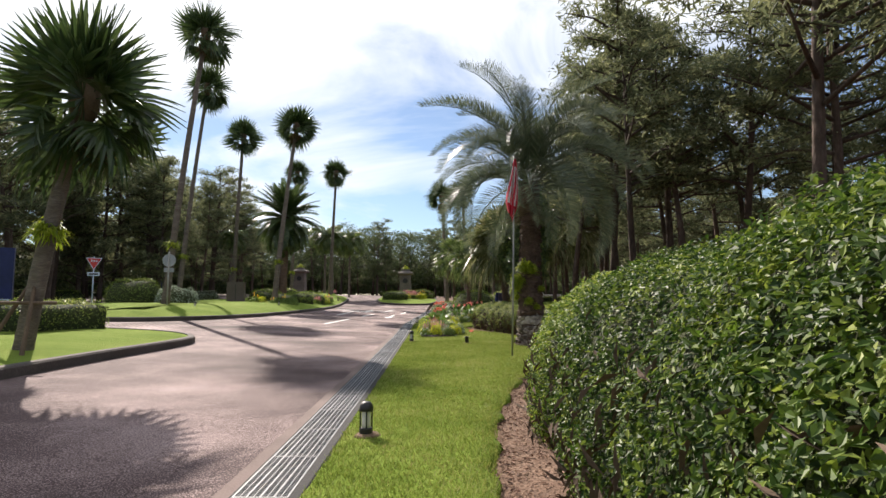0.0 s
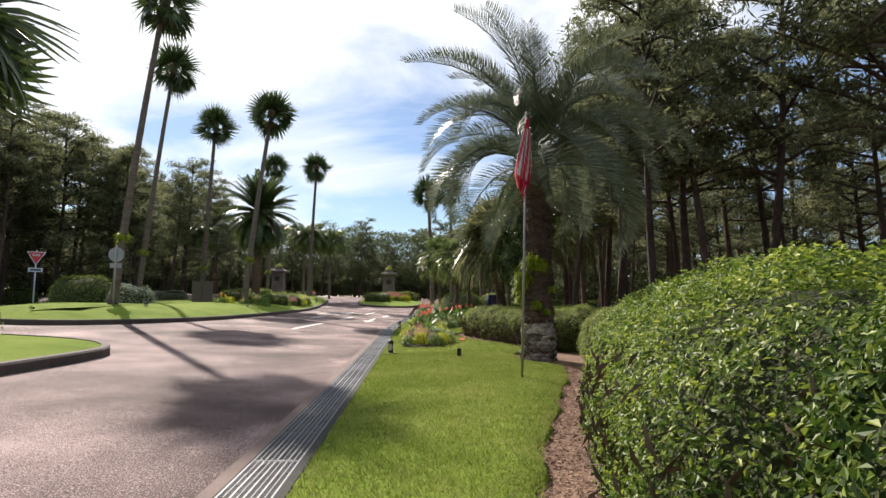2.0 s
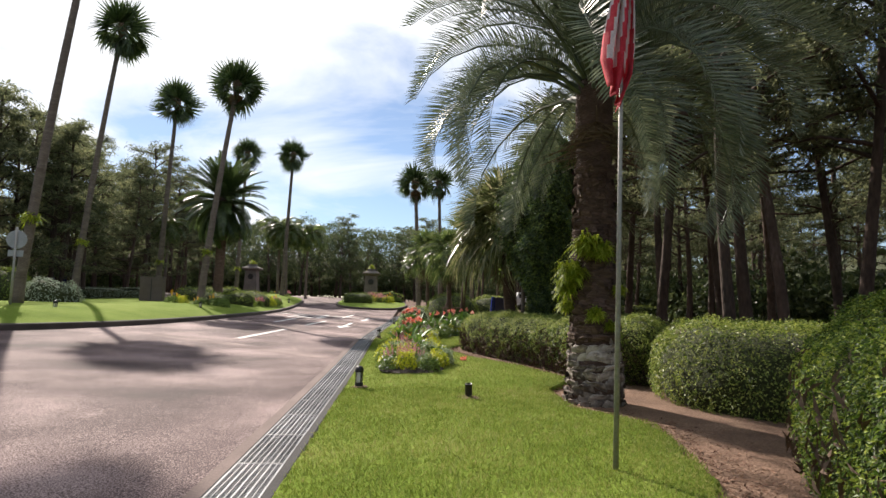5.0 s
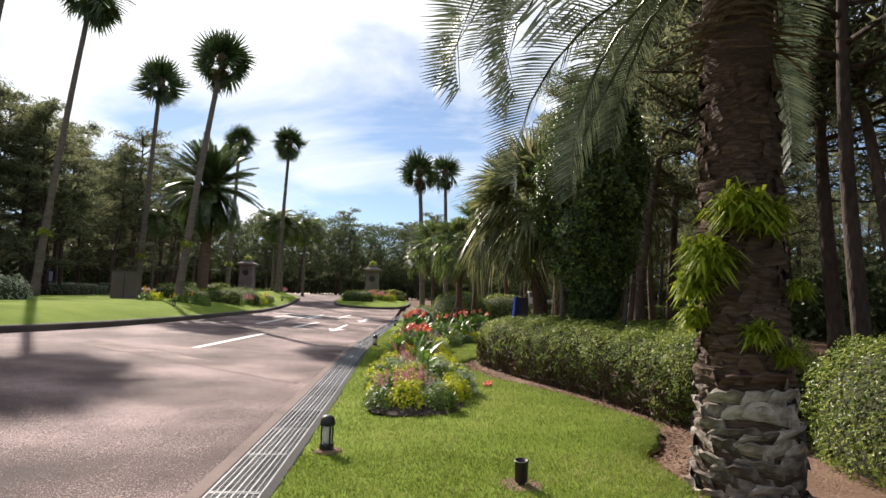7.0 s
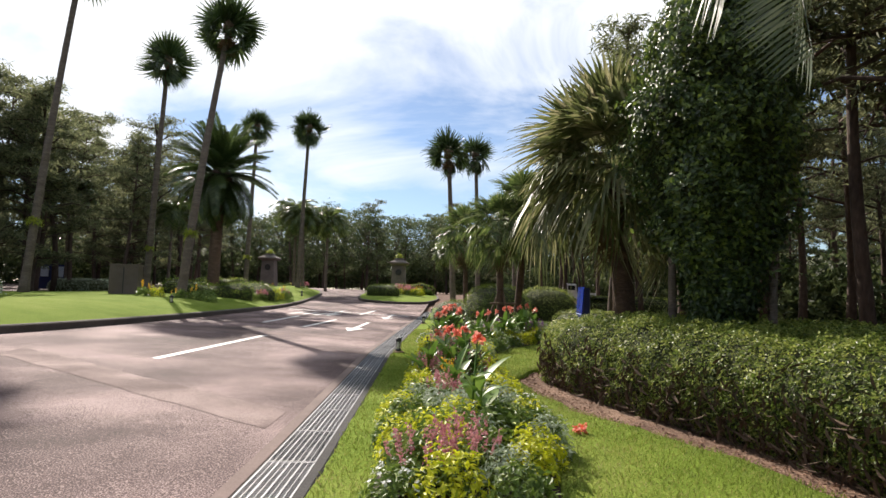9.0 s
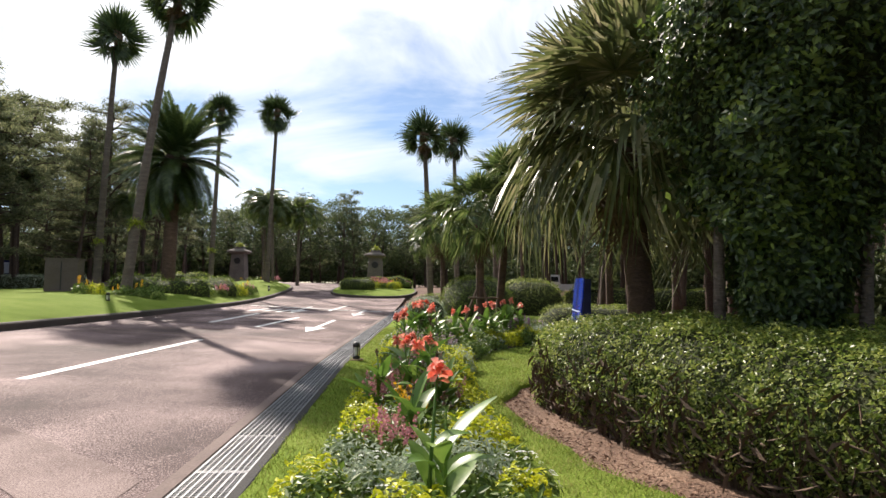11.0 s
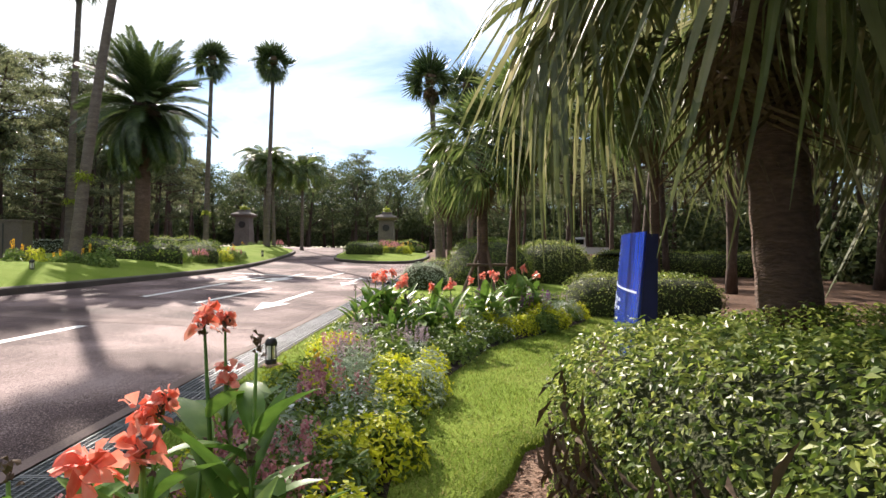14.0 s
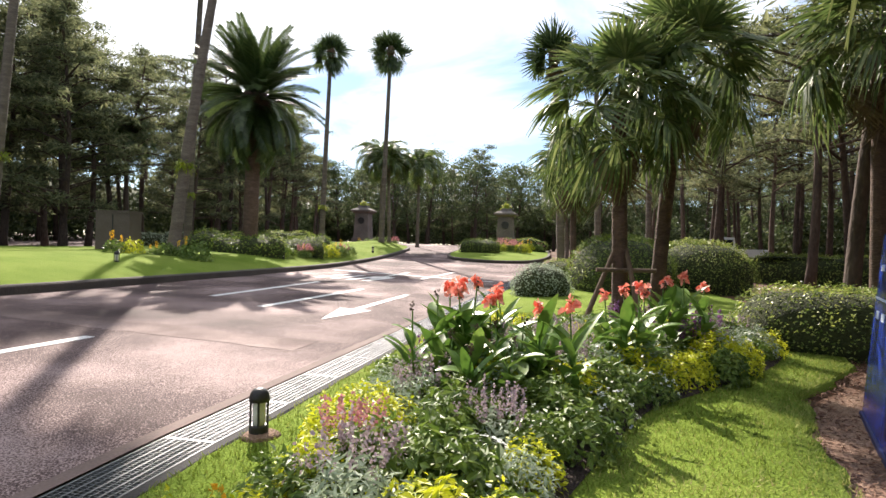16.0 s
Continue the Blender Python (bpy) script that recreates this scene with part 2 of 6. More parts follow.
M_SOIL = surface("bark_mulch_soil", [(0.3, (0.08, 0.046, 0.03)), (0.5, (0.19, 0.115, 0.076)), (0.7, (0.36, 0.24, 0.165))], 1.2, 45, 0.95, 1.0, dist=0.03)
M_BEDSOIL = surface("dark_bed_soil", [(0.3, (0.018, 0.012, 0.009)), (0.7, (0.055, 0.037, 0.027))], 3, 60, 0.95, 1.0, dist=0.03)
M_LITTER = surface("pine_litter", [(0.3, (0.05, 0.026, 0.014)), (0.55, (0.12, 0.06, 0.033)), (0.75, (0.20, 0.12, 0.07))], 0.5, 18, 0.95, 0.8, dist=0.05)
M_STEEL = surface("galvanised_steel", [(0.3, (0.115, 0.12, 0.125)), (0.7, (0.235, 0.24, 0.25))], 3, 60, 0.6, 0.1, metal=0.6, random_ob=0.25)
# near-black stands in for shade under the grates; the rim is dark concrete
M_DARK = surface("dark_edge_and_channel_shade", [(0.3, (0.012, 0.012, 0.012)), (0.7, (0.03, 0.028, 0.026))], 4, 40, 0.9, 0.3)
M_BLACK = surface("black_metal", [(0.3, (0.012, 0.011, 0.010)), (0.7, (0.035, 0.031, 0.028))], 5, 60, 0.45, 0.15)
M_LENS = surface("frosted_lens", [(0.3, (0.55, 0.52, 0.45)), (0.7, (0.75, 0.72, 0.64))], 6, 50, 0.35, 0.05)
M_WHITE = surface("road_paint", [(0.3, (0.45, 0.43, 0.41)), (0.55, (0.78, 0.77, 0.75))], 3, 45, 0.7, 0.2, dist=0.004, fine_mix=0.6)
M_HEDGE = surface("hedge_leaf", [(0.2, (0.030, 0.060, 0.010)), (0.45, (0.095, 0.165, 0.020)), (0.68, (0.22, 0.29, 0.040)), (0.9, (0.38, 0.42, 0.07))], 1.6, 9, 0.5, 0, island=0.65, thin=0.42, spec=0.35)
M_HEDGE_D = surface("hedge_leaf_dark", [(0.2, (0.06, 0.095, 0.016)), (0.45, (0.155, 0.225, 0.038)), (0.75, (0.38, 0.42, 0.10))], 1.6, 9, 0.4, 0, island=0.6, thin=0.46, spec=0.45)
M_HEDGE_Y = surface("hedge_leaf_bright", [(0.2, (0.06, 0.10, 0.012)), (0.5, (0.13, 0.20, 0.022)), (0.8, (0.27, 0.31, 0.05))], 1.2, 9, 0.45, 0, island=0.5, thin=0.3)
M_HEDGE_G = surface("hedge_leaf_glossy", [(0.2, (0.018, 0.040, 0.008)), (0.45, (0.050, 0.098, 0.014)), (0.68, (0.125, 0.185, 0.028)), (0.9, (0.28, 0.33, 0.055))], 1.6, 9, 0.5, 0, island=0.65, thin=0.32, spec=0.25)
M_SHOOT = surface("bright_shoot_leaf", [(0.2, (0.05, 0.10, 0.012)), (0.5, (0.125, 0.205, 0.022)), (0.8, (0.30, 0.37, 0.06))], 1.2, 9, 0.5, 0, island=0.55, thin=0.4, spec=0.2)
# dark filler tone: puts the shade inside hedges, ivy and woods into the colour
M_CORE = surface("dark_infill", [(0.3, (0.016, 0.022, 0.007)), (0.6, (0.05, 0.06, 0.018)), (0.75, (0.09, 0.07, 0.035))], 6, 40, 0.95, 1.0, dist=0.05)
M_TWIG = surface("bare_twig", [(0.3, (0.06, 0.038, 0.024)), (0.7, (0.15, 0.10, 0.065))], 6, 40, 0.9, 0.3)
M_IVY = surface("ivy_leaf", [(0.2, (0.023, 0.045, 0.013)), (0.5, (0.052, 0.090, 0.022)), (0.85, (0.21, 0.28, 0.055))], 1.0, 6, 0.4, 0, island=0.55, thin=0.3, spec=0.5)
M_FROND = surface("palm_frond", [(0.2, (0.024, 0.044, 0.014)), (0.5, (0.050, 0.080, 0.022)), (0.8, (0.10, 0.13, 0.045))], 0.8, 6, 0.36, 0, island=0.4, thin=0.35, spec=0.5)
M_FROND_G = surface("grey_palm_frond", [(0.2, (0.05, 0.07, 0.040)), (0.5, (0.098, 0.125, 0.074)), (0.8, (0.20, 0.225, 0.14))], 0.8, 6, 0.34, 0, island=0.5, thin=0.26, spec=0.5)
M_FROND_D = surface("drooping_palm_frond", [(0.2, (0.062, 0.080, 0.026)), (0.5, (0.135, 0.155, 0.055)), (0.70, (0.27, 0.26, 0.13)), (0.90, (0.48, 0.42, 0.27))], 0.9, 6, 0.36, 0, island=0.5, thin=0.42, spec=0.5)
M_FROND_N = surface("green_fan_frond", [(0.2, (0.045, 0.075, 0.02)), (0.5, (0.10, 0.145, 0.04)), (0.8, (0.24, 0.27, 0.10))], 0.9, 6, 0.36, 0, island=0.5, thin=0.4, spec=0.5)
M_DEAD = surface("dry_frond", [(0.3, (0.07, 0.045, 0.025)), (0.7, (0.18, 0.125, 0.075))], 3, 30, 0.9, 0.4, thin=0.1)
M_PTRUNK = surface("palm_trunk_bark", [(0.3, (0.075, 0.058, 0.046)), (0.55, (0.15, 0.118, 0.095)), (0.75, (0.235, 0.20, 0.165))], 1.5, 12, 0.9, 0.9, mapping=(1, 1, 5), dist=0.03)
M_PBASE = surface("palm_leaf_base", [(0.3, (0.07, 0.055, 0.045)), (0.5, (0.21, 0.175, 0.145)), (0.7, (0.42, 0.37, 0.32))], 4, 30, 0.9, 0.8, dist=0.01, random_ob=0.3)
M_PBASE_T = surface("palm_trunk_brown", [(0.3, (0.045, 0.026, 0.018)), (0.55, (0.10, 0.060, 0.042)), (0.75, (0.17, 0.11, 0.08))], 3, 18, 0.9, 0.9, mapping=(1, 1, 3), dist=0.03, random_ob=0.2)
M_BARK = surface("pine_bark", [(0.3, (0.035, 0.024, 0.018)), (0.55, (0.085, 0.058, 0.044)), (0.75, (0.16, 0.115, 0.09))], 2, 14, 0.95, 1.0, mapping=(1, 1, 0.35), dist=0.04, random_ob=0.2)
M_PINE = surface("pine_needles", [(0.2, (0.056, 0.070, 0.038)), (0.5, (0.140, 0.158, 0.080)), (0.8, (0.29, 0.30, 0.15))], 0.5, 3, 0.6, 0, island=0.5, thin=0.55, spec=0.25)
M_BROAD = surface("broad_leaves", [(0.2, (0.034, 0.052, 0.022)), (0.5, (0.078, 0.106, 0.042)), (0.8, (0.155, 0.185, 0.07))], 0.4, 3, 0.5, 0, island=0.5, thin=0.4, spec=0.25)
M_FERN = surface("fern_leaf", [(0.2, (0.13, 0.19, 0.012)), (0.5, (0.26, 0.33, 0.025)), (0.8, (0.44, 0.46, 0.06))], 2, 9, 0.5, 0, island=0.4, thin=0.45, spec=0.25)
# upright dark and bright streaks in the blue stand in for reflections
M_BLUE = surface("blue_metal_reflection_streaks", [(0.40, (0.002, 0.008, 0.09)), (0.5, (0.005, 0.028, 0.27)), (0.65, (0.010, 0.045, 0.38))], 2.5, 9, 0.25, 0.03, spec=0.6, mapping=(2.5, 2.5, 0.12), fine_mix=0.35)
M_NAVY = surface("navy_paint", [(0.35, (0.006, 0.010, 0.06)), (0.65, (0.012, 0.018, 0.10))], 1.3, 8, 0.5, 0.05)
M_MARK = surface("white_lettering", [(0.35, (0.34, 0.40, 0.52)), (0.65, (0.58, 0.63, 0.72))], 3, 30, 0.5, 0)
M_STONE = surface("gate_stone", [(0.3, (0.08, 0.066, 0.058)), (0.7, (0.20, 0.17, 0.15))], 1.5, 20, 0.9, 0.6)
M_BOX = surface("brown_box_metal", [(0.3, (0.07, 0.05, 0.04)), (0.7, (0.13, 0.10, 0.085))], 1.5, 20, 0.6, 0.2)
M_RED = surface("red_fabric", [(0.35, (0.40, 0.018, 0.035)), (0.65, (0.62, 0.05, 0.075))], 4, 60, 0.8, 0.2, thin=0.3)
M_CLOTH = surface("white_fabric", [(0.35, (0.50, 0.44, 0.44)), (0.65, (0.72, 0.64, 0.64))], 4, 60, 0.8, 0.2, thin=0.3)
M_SIGNRED = surface("sign_red", [(0.35, (0.45, 0.03, 0.03)), (0.65, (0.58, 0.06, 0.05))], 4, 60, 0.5, 0.0)
M_SIGNBACK = surface("sign_back_grey", [(0.35, (0.22, 0.23, 0.24)), (0.65, (0.34, 0.35, 0.36))], 4, 60, 0.5, 0.0)
M_POLE = surface("pole_grey", [(0.3, (0.20, 0.19, 0.17)), (0.7, (0.36, 0.35, 0.32))], 3, 40, 0.5, 0.2, metal=0.3)
M_WOOD = surface("stake_wood", [(0.3, (0.07, 0.045, 0.03)), (0.7, (0.17, 0.115, 0.075))], 4, 30, 0.9, 0.5, mapping=(1, 1, 0.2))
M_CANNA = surface("canna_leaf", [(0.2, (0.06, 0.13, 0.02)), (0.5, (0.12, 0.22, 0.035)), (0.8, (0.24, 0.34, 0.07))], 3, 14, 0.4, 0.1, thin=0.3, random_ob=0.3)
M_CORAL = surface("coral_petal", [(0.3, (0.72, 0.12, 0.07)), (0.55, (0.90, 0.33, 0.24)), (0.85, (0.95, 0.56, 0.46))], 6, 30, 0.6, 0, island=0.4, thin=0.3)
M_PINKF = surface("pink_petal", [(0.3, (0.42, 0.15, 0.18)), (0.7, (0.66, 0.34, 0.36))], 6, 30, 0.6, 0, island=0.5, thin=0.25)
M_PURPLE = surface("purple_petal", [(0.3, (0.15, 0.035, 0.16)), (0.7, (0.36, 0.16, 0.38))], 6, 30, 0.6, 0, island=0.5, thin=0.25)
M_LILAC = surface("lilac_grey_petal", [(0.3, (0.28, 0.21, 0.24)), (0.7, (0.50, 0.40, 0.42))], 6, 30, 0.6, 0, island=0.5, thin=0.25)
M_YELLOWF = surface("yellow_petal", [(0.3, (0.75, 0.40, 0.02)), (0.7, (0.85, 0.56, 0.05))], 6, 30, 0.6, 0, island=0.4, thin=0.25)
M_WHITEF = surface("white_petal", [(0.3, (0.62, 0.64, 0.58)), (0.7, (0.80, 0.80, 0.76))], 6, 30, 0.6, 0, island=0.4, thin=0.25)
M_SILVER = surface("silver_leaf", [(0.2, (0.22, 0.28, 0.18)), (0.5, (0.36, 0.43, 0.30)), (0.8, (0.52, 0.57, 0.44))], 4, 14, 0.6, 0, island=0.5, thin=0.25)
M_LIME = surface("lime_leaf", [(0.2, (0.34, 0.40, 0.012)), (0.5, (0.56, 0.58, 0.025)), (0.8, (0.72, 0.70, 0.06))], 4, 14, 0.5, 0, island=0.5, thin=0.35)
M_HERB = surface("herb_leaf", [(0.2, (0.07, 0.12, 0.02)), (0.5, (0.14, 0.215, 0.035)), (0.8, (0.27, 0.34, 0.08))], 4, 14, 0.5, 0, island=0.5, thin=0.3)
M_VAN = surface("white_van_paint", [(0.3, (0.6, 0.6, 0.6)), (0.7, (0.72, 0.72, 0.72))], 2, 20, 0.35, 0)
M_GLASS = surface("dark_window_glass", [(0.3, (0.01, 0.012, 0.014)), (0.7, (0.02, 0.024, 0.028))], 2, 20, 0.08, 0, spec=0.7)

# ---- large structure ----
GY = [-12, 0, 10, 20, 28, 34, 45, 62]
GX = [-1.22, -1.35, -1.47, -1.63, -1.82, -1.74, -1.50, -1.30]
GRATE_W = 0.38


def grate_x(y):
    return float(np.interp(y, GY, GX))


def draped(name, xs, ys, up, mat):
    s = Soup()
    for y in ys:
        s.v.extend([(x, y, ground_z(x, y) + up) for x in (xs(y) if callable(xs) else xs)])
    n = len(xs(ys[0]) if callable(xs) else xs)
    for j in range(len(ys) - 1):
        s.f.extend([(j * n + i, j * n + i + 1, (j + 1) * n + i + 1, (j + 1) * n + i) for i in range(n - 1)])
    return s.mesh(name, mat, smooth=True)


ground_ys = [-300, -60, -12, -4, 4, 12, 20, 28, 34, 40, 45, 50, 55, 60, 65, 70, 75, 80, 100, 160, 500, 1500]
ground = thing("ground", "brown pine litter and bare soil of the wooded park", "ground", kind="structure",
               mesh=draped("ground", [-1500, -300, -80, -40, -20, -13.5, -8, -4, -2.2, -1.7, -0.8, 2, 6, 20, 60, 300, 1500], ground_ys, -0.19, M_LITTER))
forest_floor = thing("forest_floor", "reddish pine litter under the pine trees", "ground", kind="structure",
                     mesh=draped("forest_floor", lambda y: [grate_x(y) + GRATE_W + 0.10 + k for k in (0, 1, 2, 4, 8, 16, 32, 60)], [y for y in np.arange(-12, 110, 1.5)], -0.012, M_LITTER))
road = thing("road", "reddish worn asphalt driveway, damp-looking in patches", "road", kind="structure",
             mesh=draped("road", lambda y: [-75, -60, -40, -20, -13.5, -10, -6, -4, -2.6, grate_x(y) - 0.13], [y for y in np.arange(-12, 102, 1.5)], 0.0, M_ROAD))
gutter = thing("gutter_strip", "pale concrete strip along the drain", "kerb", kind="structure",
               mesh=draped("gutter_strip", lambda y: [grate_x(y) - 0.13, grate_x(y) - 0.07, grate_x(y) - 0.02], [y for y in np.arange(-12, 62.1, 1.0)], 0.003, M_CONC))
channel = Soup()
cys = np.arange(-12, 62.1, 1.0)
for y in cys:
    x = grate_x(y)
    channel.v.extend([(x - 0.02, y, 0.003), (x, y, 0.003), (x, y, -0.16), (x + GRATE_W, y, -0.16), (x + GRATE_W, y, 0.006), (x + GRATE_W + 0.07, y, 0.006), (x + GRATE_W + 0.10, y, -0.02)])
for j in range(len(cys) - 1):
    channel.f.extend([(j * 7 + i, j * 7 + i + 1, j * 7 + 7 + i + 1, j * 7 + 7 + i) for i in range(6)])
thing("drain_channel", "drain channel with dark concrete edge, shade inside painted near-black", "drain", kind="structure", mesh=channel.mesh("drain_channel", M_DARK))

# pale bands and patches worn into the asphalt
for pts, nm in (([(-7.3, 24.7), (-1.95, 21.0), (-1.95, 21.8), (-7.5, 25.6)], "road_patch"),
                ([(-8.6, 31.3), (-2.4, 31.0), (-2.4, 31.7), (-8.6, 32.0)], "road_patch")):
    s = Soup()
    a, b, c, d = [np.array(p) for p in pts]
    for q in np.linspace(0, 1, 41):
        for e in (a + (b - a) * q, d + (c - d) * q):
            e = e + [0, 0.05 * noise.noise(Vector((*e, 3.0)) * 2.5)]
            s.v.append((*e, ground_z(*e) + 0.004))
    s.f = [(2 * i, 2 * i + 2, 2 * i + 3, 2 * i + 1) for i in range(40)]
    tagged(thing(nm, "pale mended band in the asphalt", "road", kind="structure", mesh=s.mesh(nm, M_PATCH)))


def paint(name, pts, label):
    s = Soup()
    s.v = [(x, y, ground_z(x, y) + 0.006) for x, y in pts]
    s.f = [tuple(range(len(pts)))]
    return thing(name, label, "road marking", kind="structure", mesh=s.mesh(name, M_WHITE))


def stripe(x0, y0, x1, y1, w):
    d = Vector((x1 - x0, y1 - y0)).normalized()
    n = Vector((-d.y, d.x)) * w / 2
    return [(x0 + n.x, y0 + n.y), (x0 - n.x, y0 - n.y), (x1 - n.x, y1 - n.y), (x1 + n.x, y1 + n.y)]


for x0, y0, x1, y1 in ((-5.05, 25.2, -4.85, 30.6), (-6.35, 35.3, -6.4, 40.6), (-4.75, 34.4, -4.6, 39.4), (-4.4, 45, -4.2, 50)):
    paint("lane_line", stripe(x0, y0, x1, y1, 0.15), "worn white lane line painted on asphalt")
for ax, ay, h in ((-3.2, 33.6, 5.2), (-2.9, 42.0, 5.0), (-5.7, 43, 5.0)):
    paint("lane_arrow", [(ax - 0.075, ay + h), (ax - 0.075, ay + 1.6), (ax - 0.32, ay + 1.6), (ax, ay), (ax + 0.32, ay + 1.6), (ax + 0.075, ay + 1.6), (ax + 0.075, ay + h)][::-1], "white straight arrow painted on asphalt")
paint("stop_line", stripe(-8.4, 46.5, -2.0, 46.2, 0.3), "white line painted across the lane")
for k in range(4):
    paint("road_word_stroke", stripe(-7.2 + k * 0.55, 42.2, -7.0 + k * 0.55, 44.6, 0.22), "white painted road lettering, unreadable")


# lawns, kerbs and beds
LAWN_Y = [-12, 4, 6.35, 8.6, 9.6, 11.5, 12.9, 14.6, 15.5, 17, 18.3, 20.4, 22, 23.3, 24.4, 25.4, 26.4, 28.8, 30.5, 32, 36, 45, 56]
LAWN_X = [0.25, 0.37, 0.59, 1.04, 1.36, 1.85, 2.3, 2.6, 1.95, 1.95, 2.7, 2.1, 1.25, 0.95, 0.85, 1.25, 2.12, 2.42, 2.9, 3.9, 5.5, 5.0, 2.0]


def lawn_right(y):
    return float(np.interp(y, LAWN_Y, LAWN_X)) + 0.05 * math.sin(y * 5.1) + 0.03 * math.sin(y * 13.7)


def lawn_height(x, y):
    g = grate_x(y) + GRATE_W + 0.10
    return 0.02 + 0.05 * min(max((x - g) / 1.2, 0), 1)


s = Soup()
lys = np.arange(-12, 56, 0.25)
for y in lys:
    a, b = grate_x(y) + GRATE_W + 0.08 + 0.012 * math.sin(y * 9) + 0.010 * math.sin(y * 23), lawn_right(y)
    row = [a] + [a + 0.04 + (b - a - 0.08) * q for q in np.linspace(0, 1, 7)] + [b]
    s.v.extend([(x, y, ground_z(x, y) + (0.0 if i in (0, 8) else lawn_height(x, y))) for i, x in enumerate(row)])
for j in range(len(lys) - 1):
    s.f.extend([(j * 9 + i, j * 9 + i + 1, j * 9 + 10 + i, j * 9 + 9 + i) for i in range(8)])
thing("lawn", "mown green lawn strip with drier patches beside the drain", "lawn", kind="structure", mesh=s.mesh("lawn", M_GRASS, smooth=True))

MULCH = smooth_loop([(0.2, -6), (0.3, 4), (0.55, 6.3), (1.0, 8.6), (1.8, 11.5), (2.2, 13), (1.8, 15.6), (1.85, 16.6), (2.6, 18.2), (2.0, 20.5), (1.15, 22), (0.85, 23.3), (0.75, 24.4), (1.05, 25.4), (2.1, 28.8), (3.6, 31), (5, 30), (5, 18), (4.5, 8), (3, -6)], 120)
thing("mulch_border", "brown bark mulch border round the hedges", "mulch", kind="structure", mesh=sheet(MULCH, 0.012, 2, 0.1).mesh("mulch_border", M_SOIL))

ISLAND = smooth_loop([(-11.6, 21.4), (-10.2, 24), (-9.3, 27.5), (-8.9, 32), (-8.8, 38), (-8.9, 45), (-9.3, 54), (-10.0, 62), (-11.0, 67), (-12.4, 68.8), (-15, 67), (-19, 60), (-22, 50), (-22.5, 41), (-21.2, 33), (-17.5, 25.5), (-13.5, 21.2)], 140)
WEDGE = smooth_loop([(-6.0, 2), (-6.05, 6), (-6.1, 10.3), (-6.0, 13.4), (-6.2, 14.8), (-7.2, 15.9), (-9, 16.3), (-13, 16.1), (-15, 12), (-14, 4), (-11, -1.5), (-7.5, -1.5)], 100)
GATE_ISLE = smooth_loop([(-6.6, 60), (-5.2, 58.2), (-3, 58.3), (-1.2, 61), (-0.6, 67), (-1.5, 78), (-3.2, 83), (-6, 83), (-7.4, 78), (-7.3, 66)], 70)
for lp, nm, dome in ((ISLAND, "island_lawn", 0.32), (WEDGE, "corner_lawn", 0.10), (GATE_ISLE, "gate_lawn", 0.12)):
    thing(nm, "mounded bright green lawn inside a stone kerb", "lawn", kind="structure", mesh=sheet(inset(lp, 0.15), 0.15, 5, 0.55, dome, True).mesh(nm, M_GRASS, smooth=True))
    thing(nm.replace("lawn", "kerb"), "low dark weathered stone kerb round a lawn", "kerb", kind="structure", mesh=kerb_run(lp).mesh("kerb", M_KERB))

# drain grates
s = Soup()
for k in range(9):
    x = 0.006 + k * (GRATE_W - 0.016) / 8
    hw = 0.0065 if k % 2 == 0 else 0.003
    s.box(x - hw, 0.0, -0.03, x + hw, 0.99, 0.006)
for k in range(34):
    y = 0.006 + k * 0.978 / 33
    s.box(0.002, y - 0.0025, -0.012, GRATE_W - 0.008, y + 0.0025, 0.004)
for y in (0.0, 0.974):
    s.box(0.0, y, -0.03, GRATE_W - 0.004, y + 0.016, 0.007)
GRATE_MESH = s.mesh("grate_panel", M_STEEL)
for k in range(62):
    y = -6 + k
    turn = -math.degrees(math.atan2(grate_x(y + 1) - grate_x(y), 1))
    thing("drain_grate", "galvanised steel bar grate over the drain channel", "drain grate", (grate_x(y) + 0.002, y, 0.003), turn, group="drain grates along the road", mesh=GRATE_MESH)


